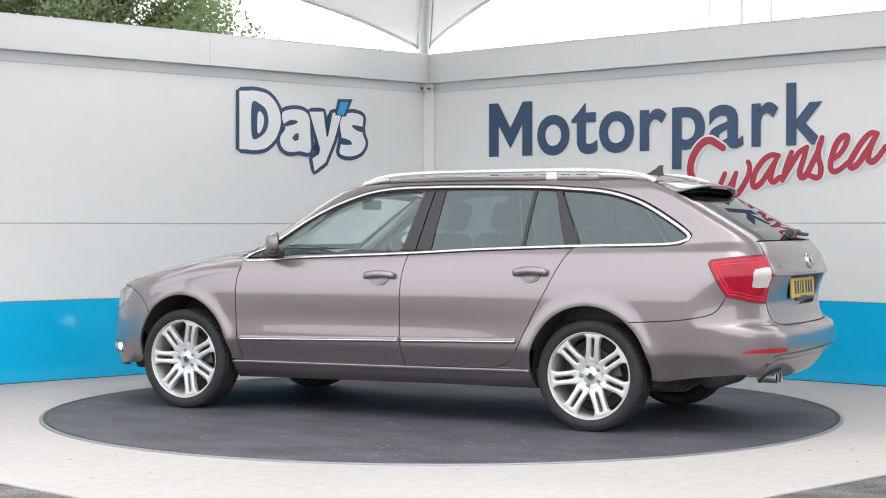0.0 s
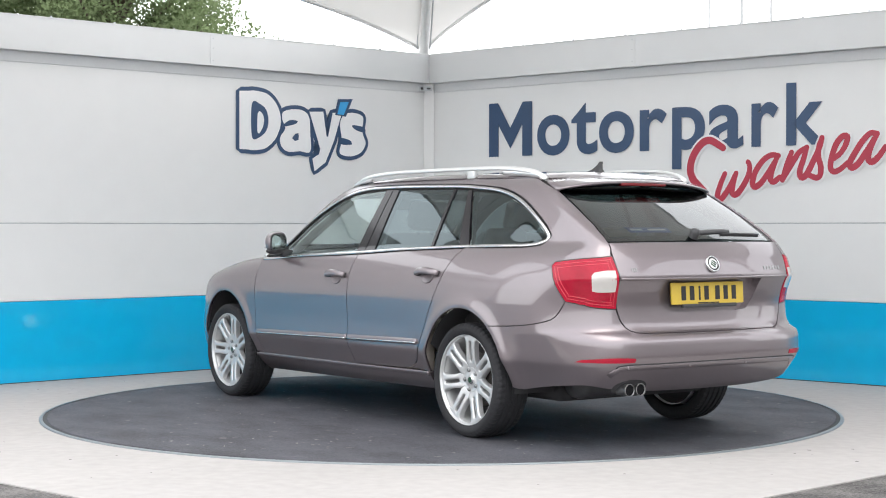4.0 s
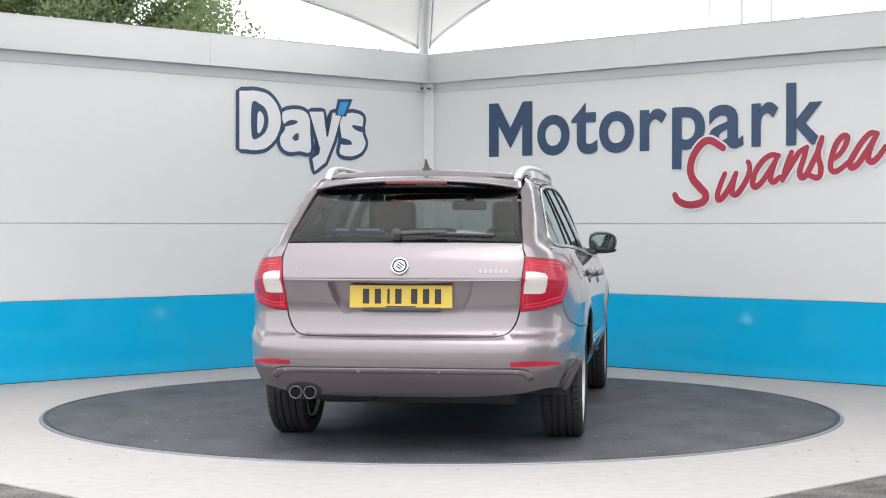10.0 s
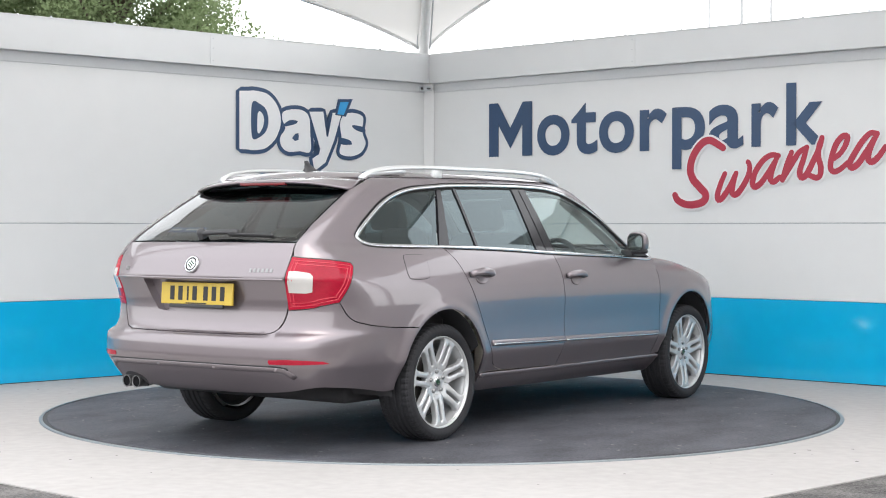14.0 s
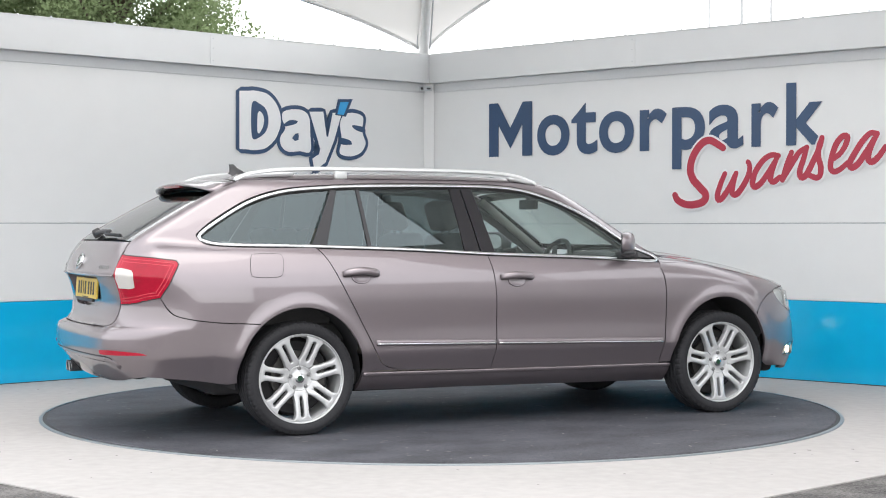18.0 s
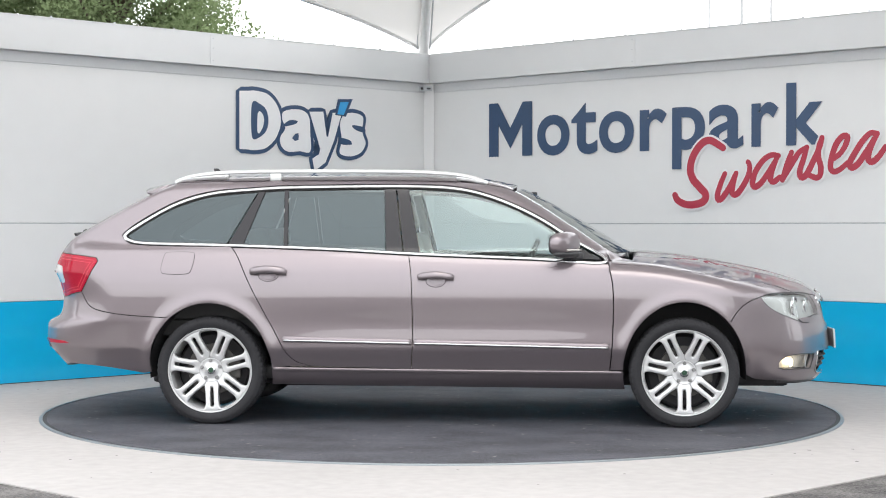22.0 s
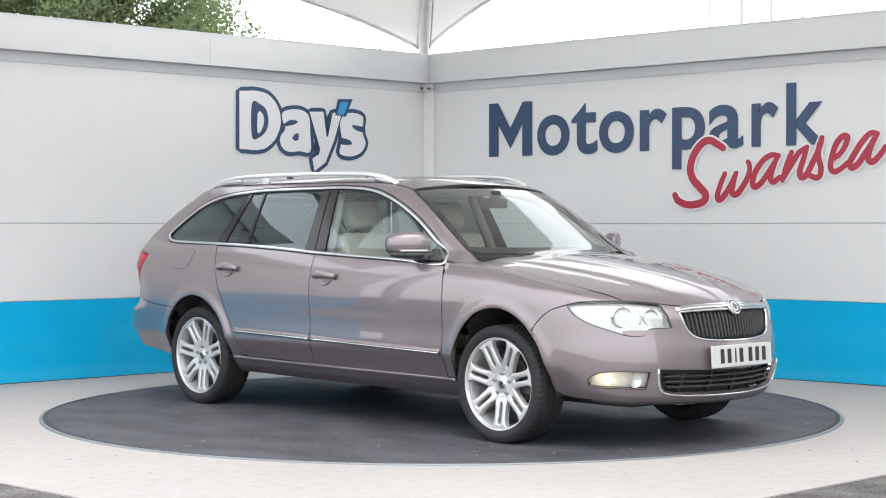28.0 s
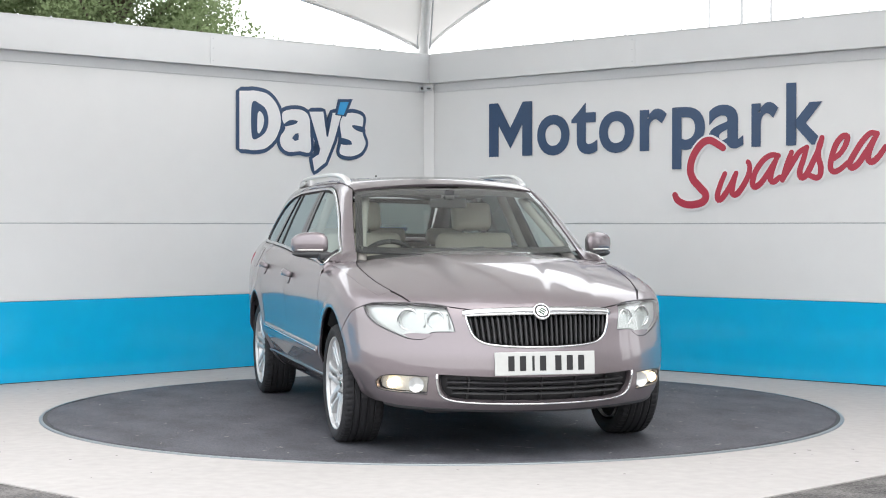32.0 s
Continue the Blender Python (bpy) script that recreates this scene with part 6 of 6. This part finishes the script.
def spoke_bm():
    """One twin spoke with its slot and its share of the rim band; outer face towards +y."""
    seg = math.pi / 7
    polar = lambda r, a: (r * math.cos(a), r * math.sin(a))
    half = [polar(0.068, a) for a in np.linspace(0, seg, 5)] + [polar(0.101, seg), polar(0.104, seg * 0.93), (0.112, 0.0402)]
    half += [(r, 0.0385) for r in np.linspace(0.125, 0.188, 6)] + [(0.200, 0.0396), (0.213, 0.0430), (0.2240, 0.0505)]
    half += [polar(0.2335, a) for a in np.linspace(0.255, seg, 6)] + [polar(0.2425, a) for a in np.linspace(seg, 0, 10)]
    outline = half[1:] + [(x, -z) for x, z in half[-2::-1]]
    slot = [(0.158 + 0.056 * math.copysign(abs(math.cos(a)) ** 0.35, math.cos(a)), (0.0100 + 0.0018 * math.cos(a)) * math.copysign(abs(math.sin(a)) ** 0.5, math.sin(a))) for a in np.linspace(0, 2 * math.pi, 40, endpoint=False)]
    face = lambda r: np.interp(r, (0.068, 0.09, 0.13, 0.19, 0.225, 0.2425), (-0.004, 0.000, 0.010, 0.018, 0.021, 0.019))
    inner, hole = shrink(outline, 0.0028), shrink(slot, -0.0028)
    gx, gy = np.meshgrid(np.arange(0.075, 0.24, 0.012), np.arange(-0.11, 0.111, 0.012))
    g = np.stack([gx.ravel(), gy.ravel()], 1)
    g = g[inside(shrink(inner, 0.004), g) & ~inside(shrink(hole, -0.004), g)]
    pts = [Vector(p) for p in inner] + [Vector(p) for p in hole] + [Vector(p) for p in g]
    n, m = len(inner), len(hole)
    edges = [(i, (i + 1) % n) for i in range(n)] + [(n + i, n + (i + 1) % m) for i in range(m)]
    v2, _, f2, *_ = delaunay_2d_cdt(pts, edges, [], 0, 1e-6)
    bm = bmesh.new()
    height = lambda p: float(face(math.hypot(p[0], p[1])))
    vs = [bm.verts.new((v[0], height(v), v[1])) for v in v2]
    for f in f2:
        c = np.mean([tuple(v2[i]) for i in f], 0)[None]
        if inside(inner, c)[0] and not inside(hole, c)[0]:
            bm.faces.new([vs[i] for i in f]).smooth = True
    for ring_in, ring_out in ((inner, outline), (hole, slot)):
        rows_ = [[bm.verts.new((p[0], height(p) - d, p[1])) for p in q] for q, d in ((ring_in, 0.0), (ring_out, 0.0045), (ring_out, 0.034))]
        for a, b in zip(rows_, rows_[1:]):
            for i in range(len(a)):
                j = (i + 1) % len(a)
                bm.faces.new((a[i], a[j], b[j], b[i]))
    bmesh.ops.remove_doubles(bm, verts=bm.verts[:], dist=1e-5)
    bmesh.ops.recalc_face_normals(bm, faces=bm.faces[:])
    if sum(f.normal.y * f.calc_area() for f in bm.faces) < 0:
        bmesh.ops.reverse_faces(bm, faces=bm.faces[:])
    return bm


wheel_meshes = {}


def build_wheel(x, y, s, turn):
    wheel = new("wheel")
    wheel.parent = car
    wheel["label"] = "silver twin-spoke alloy wheel with black tyre"
    wheel.matrix_basis = Matrix.Translation(OFFSET + Vector((x, s * y, 0.3155))) @ Matrix.Rotation(0 if s > 0 else math.pi, 4, "Z") @ Matrix.Rotation(radians(turn), 4, "Y")
    if not wheel_meshes:
        first = {}
        first["tyre"] = part("tyre", tyre_bm(0.3165, 0.222, 0.2470), RUBBER, wheel, "black rubber tyre")
        lip = lathe_bm([(0.226, -0.10), (0.226, 0.020), (0.232, 0.074), (0.2405, 0.086), (0.2425, 0.096), (0.2475, 0.101), (0.2495, 0.097), (0.246, 0.086), (0.240, 0.05)], 96)
        first["rim"] = part("rim", lip, ALLOY, wheel, "", True)
        first["hub"] = part("hub", lathe_bm([(0.0005, 0.066), (0.031, 0.066), (0.034, 0.062), (0.062, 0.062), (0.066, 0.064), (0.070, 0.064), (0.073, 0.05), (0.073, 0.02)], 48), ALLOY, wheel, "", True)
        first["hub_cap"] = part("hub_cap", lathe_bm([(0.0005, 0.071), (0.024, 0.070), (0.029, 0.064)], 28), CHROME, wheel, "", True)
        first["cap_emblem"] = part("cap_emblem", lathe_bm([(0.0005, 0.0725), (0.015, 0.072), (0.016, 0.069)], 20), BADGEGREEN, wheel)
        first["brake_disc"] = part("brake_disc", lathe_bm([(0.05, 0.005), (0.148, 0.005), (0.150, 0.0), (0.150, -0.02), (0.05, -0.02)], 48), IRON, wheel, "dull iron brake disc")
        first["inner_well"] = part("inner_well", lathe_bm([(0.0005, -0.035), (0.20, -0.035), (0.221, -0.08)], 40), DEEP, wheel)
        first["caliper"] = part("caliper", box_bm(-0.165, -0.085, -0.03, 0.02, -0.06, 0.06, 0.012), IRON, wheel)
        for k, ob in first.items():
            wheel_meshes[k] = ob.data
        sp = part("spoke", spoke_bm(), ALLOY, wheel)
        wheel_meshes["spoke"] = sp.data
        nut = part("wheel_nut", lathe_bm([(0.0005, 0.074), (0.0075, 0.074), (0.0115, 0.069), (0.0125, 0.055)], 8), DULL, wheel)
        wheel_meshes["wheel_nut"] = nut.data
        for ob in (sp, nut):
            bpy.data.objects.remove(ob)
    else:
        for k in ("tyre", "rim", "hub", "hub_cap", "cap_emblem", "brake_disc", "inner_well", "caliper"):
            shared(k, wheel_meshes[k], wheel)
    for i in range(7):
        shared("twin_spoke", wheel_meshes["spoke"], wheel, Matrix.Rotation(radians(90 + i * 360 / 7), 4, "Y") @ Matrix.Translation((0, 0.068, 0)))
    for i in range(5):
        shared("wheel_nut", wheel_meshes["wheel_nut"], wheel, Matrix.Rotation(radians(-90 + i * 72), 4, "Y") @ Matrix.Translation((0.056, 0, 0)))


build_wheel(1.3805, 0.772, 1, 12)
build_wheel(1.3805, 0.772, -1, 0)
build_wheel(-1.3805, 0.757, 1, 20)
build_wheel(-1.3805, 0.757, -1, 3)

# ---- underside and cabin ----
solid("underbody", box_bm(-1.80, 2.02, -0.53, 0.53, 0.21, 0.30, 0.03), DEEP, car, "dark underbody")
solid("underbody", box_bm(-0.98, 1.02, -0.60, 0.60, 0.205, 0.26, 0.02), DEEP, car)
solid("boot_floor", box_bm(-2.34, -1.05, -0.66, 0.66, 0.50, 0.62, 0.02), DARKTRIM, car)
solid("cabin_floor", box_bm(-1.1, 1.0, -0.74, 0.74, 0.26, 0.34, 0.02), DARKTRIM, car)
solid("bulkhead", box_bm(1.00, 1.04, -0.70, 0.70, 0.28, 0.93, 0.01), DEEP, car)
solid("engine_block", box_bm(1.06, 2.12, -0.48, 0.48, 0.30, 0.68, 0.05), DEEP, car)
for s in (1, -1):
    solid("door_card", box_bm(-0.92, 0.93, *sorted((s * 0.80, s * 0.735)), 0.32, 0.955, 0.02), CREAM, car, "cream and dark door lining")
    solid("boot_lining", box_bm(-2.15, -1.15, *sorted((s * 0.70, s * 0.64)), 0.60, 1.04, 0.02), DARKTRIM, car)
bm = bmesh.new()
sec = []
for y in np.linspace(-0.72, 0.72, 15):
    hump = 0.035 * math.exp(-((y + 0.36) / 0.20) ** 2)
    sec.append([bm.verts.new(v) for v in ((1.06 - 0.1 * y * y, y, 0.955), (0.82, y, 0.975 + hump), (0.66, y, 0.965 + hump), (0.58, y, 0.90), (0.62, y, 0.60), (1.0, y, 0.55))])
for a, b in zip(sec, sec[1:]):
    for i in range(6):
        bm.faces.new((a[i], a[(i + 1) % 6], b[(i + 1) % 6], b[i]))
bmesh.ops.recalc_face_normals(bm, faces=bm.faces[:])
solid("dashboard", bm, DARKTRIM, car, "dark grey dashboard")
ring_pts = [(0.185 * math.cos(a), 0.185 * math.sin(a)) for a in np.linspace(0, 6.283, 37)]
col = Matrix.Translation(Vector((0.46, -0.37, 0.90)) + OFFSET) @ Matrix.Rotation(radians(-66), 4, "Y")
st = part("steering_wheel", tube_bm([(a, b, 0.001 * math.sin(7 * a)) for a, b in ring_pts], 0.016, 8), DARKTRIM, None, "dark leather steering wheel", True)
st.parent = car
st.matrix_basis = col
part("boss", disc_bm(0.07, -0.03, 0.015, 24, 0.01), DARKTRIM, st)
for a in (0, 120, 240):
    part("spoke", box_bm(0.05, 0.18, -0.02, 0.02, -0.015, 0.0, 0.004), DARKTRIM, st).matrix_basis = Matrix.Rotation(radians(a - 90), 4, "Z")


def cushion_bm(x0, x1, y0, y1, z0, z1, r):
    return box_bm(x0, x1, y0, y1, z0, z1, r, 4)


def build_seat(x, y, w, lean, high=0.62, mat=CREAM):
    base = solid("seat", cushion_bm(x - 0.10, x + 0.42, y - w, y + w, 0.42, 0.60, 0.06), mat, car, "cream leather seat")
    back = solid("backrest", cushion_bm(-0.07, 0.07, -w, w, 0.0, high, 0.06), mat, base)
    back.matrix_basis = Matrix.Translation((x - 0.08, y, 0.52)) @ Matrix.Rotation(radians(-lean), 4, "Y")
    tall = 0.18 if high > 0.6 else 0.11
    solid("headrest", cushion_bm(-0.05, 0.05, -0.13, 0.13, high + 0.03, high + 0.03 + tall, 0.045), mat, back)
    for dy in (-0.05, 0.05):
        solid("headrest_post", box_bm(-0.006, 0.006, dy - 0.006, dy + 0.006, high - 0.03, high + 0.05), CHROME, back)
    return base


for y in (0.37, -0.37):
    build_seat(0.0, y, 0.25, 18)
for y in (0.42, 0.0, -0.42):
    build_seat(-0.86, y, 0.215, 22, 0.53)
im = solid("interior_mirror", box_bm(0.475, 0.500, -0.115, 0.115, 1.268, 1.332, 0.012), BLACK, car, "black interior mirror")
solid("mirror_stalk", box_bm(0.48, 0.53, -0.03, 0.03, 1.32, 1.375, 0.01), BLACK, im)
for y0, y1 in ((-0.48, -0.10), (0.10, 0.48)):
    solid("sun_visor", box_bm(0.20, 0.345, y0, y1, 1.385, 1.40, 0.005), LINING, car)
for s in (1, -1):
    for pts in ([(-0.20, 0.715, 0.98), (-0.27, 0.560, 1.36)], [(0.94, 0.63, 0.96), (0.70, 0.575, 1.12), (0.40, 0.495, 1.32)]):
        solid("pillar_lining", tube_bm([(x, s * y, z) for x, y, z in pts], 0.028, 8), LINING, car)
panel("window_sticker", "B", [(0.115, 1.140), (0.395, 1.140), (0.395, 1.166), (0.115, 1.166)], STICKER, gate, off=-0.016, thick=0.001, step=0.05, gap=0.0, label="blue dealer sticker with pale bars")
for i, (y0, y1) in enumerate(((0.30, 0.375), (0.14, 0.26))):
    panel("sticker_bar", "B", [(y0, 1.150), (y1, 1.150), (y1, 1.158), (y0, 1.158)], WHITE, gate, off=-0.0145, thick=0.001, step=0.05, gap=0.0)
for s in (1, -1):
    P = onto("T", pts_of([(1.075, s * 0.22 - 0.30), (1.082, s * 0.22), (1.060, s * 0.22 + 0.28)]))
    strip("windscreen_wiper", P - normals(P) * 0.016, normals(P), 0.012, 0.010, BLACK, car, label="black windscreen wiper")


# ---------- motion: the turntable carries the car round ----------
HEADINGS = ((0.0, 153.37), (3.5, 128.50), (6.2, 109.25), (9.0, 89.34), (11.5, 71.40), (14.0, 53.45), (17.0, 32.05), (20.0, 10.62),
            (22.5, -7.10), (25.0, -24.85), (28.0, -46.37), (30.0, -60.75), (32.0, -75.15))


def motions():
    rows = [(t, pose(0, 0, 0, 0, 0, a)) for t, a in HEADINGS]
    walk(car, rows)
    walk(table, rows)


motions()
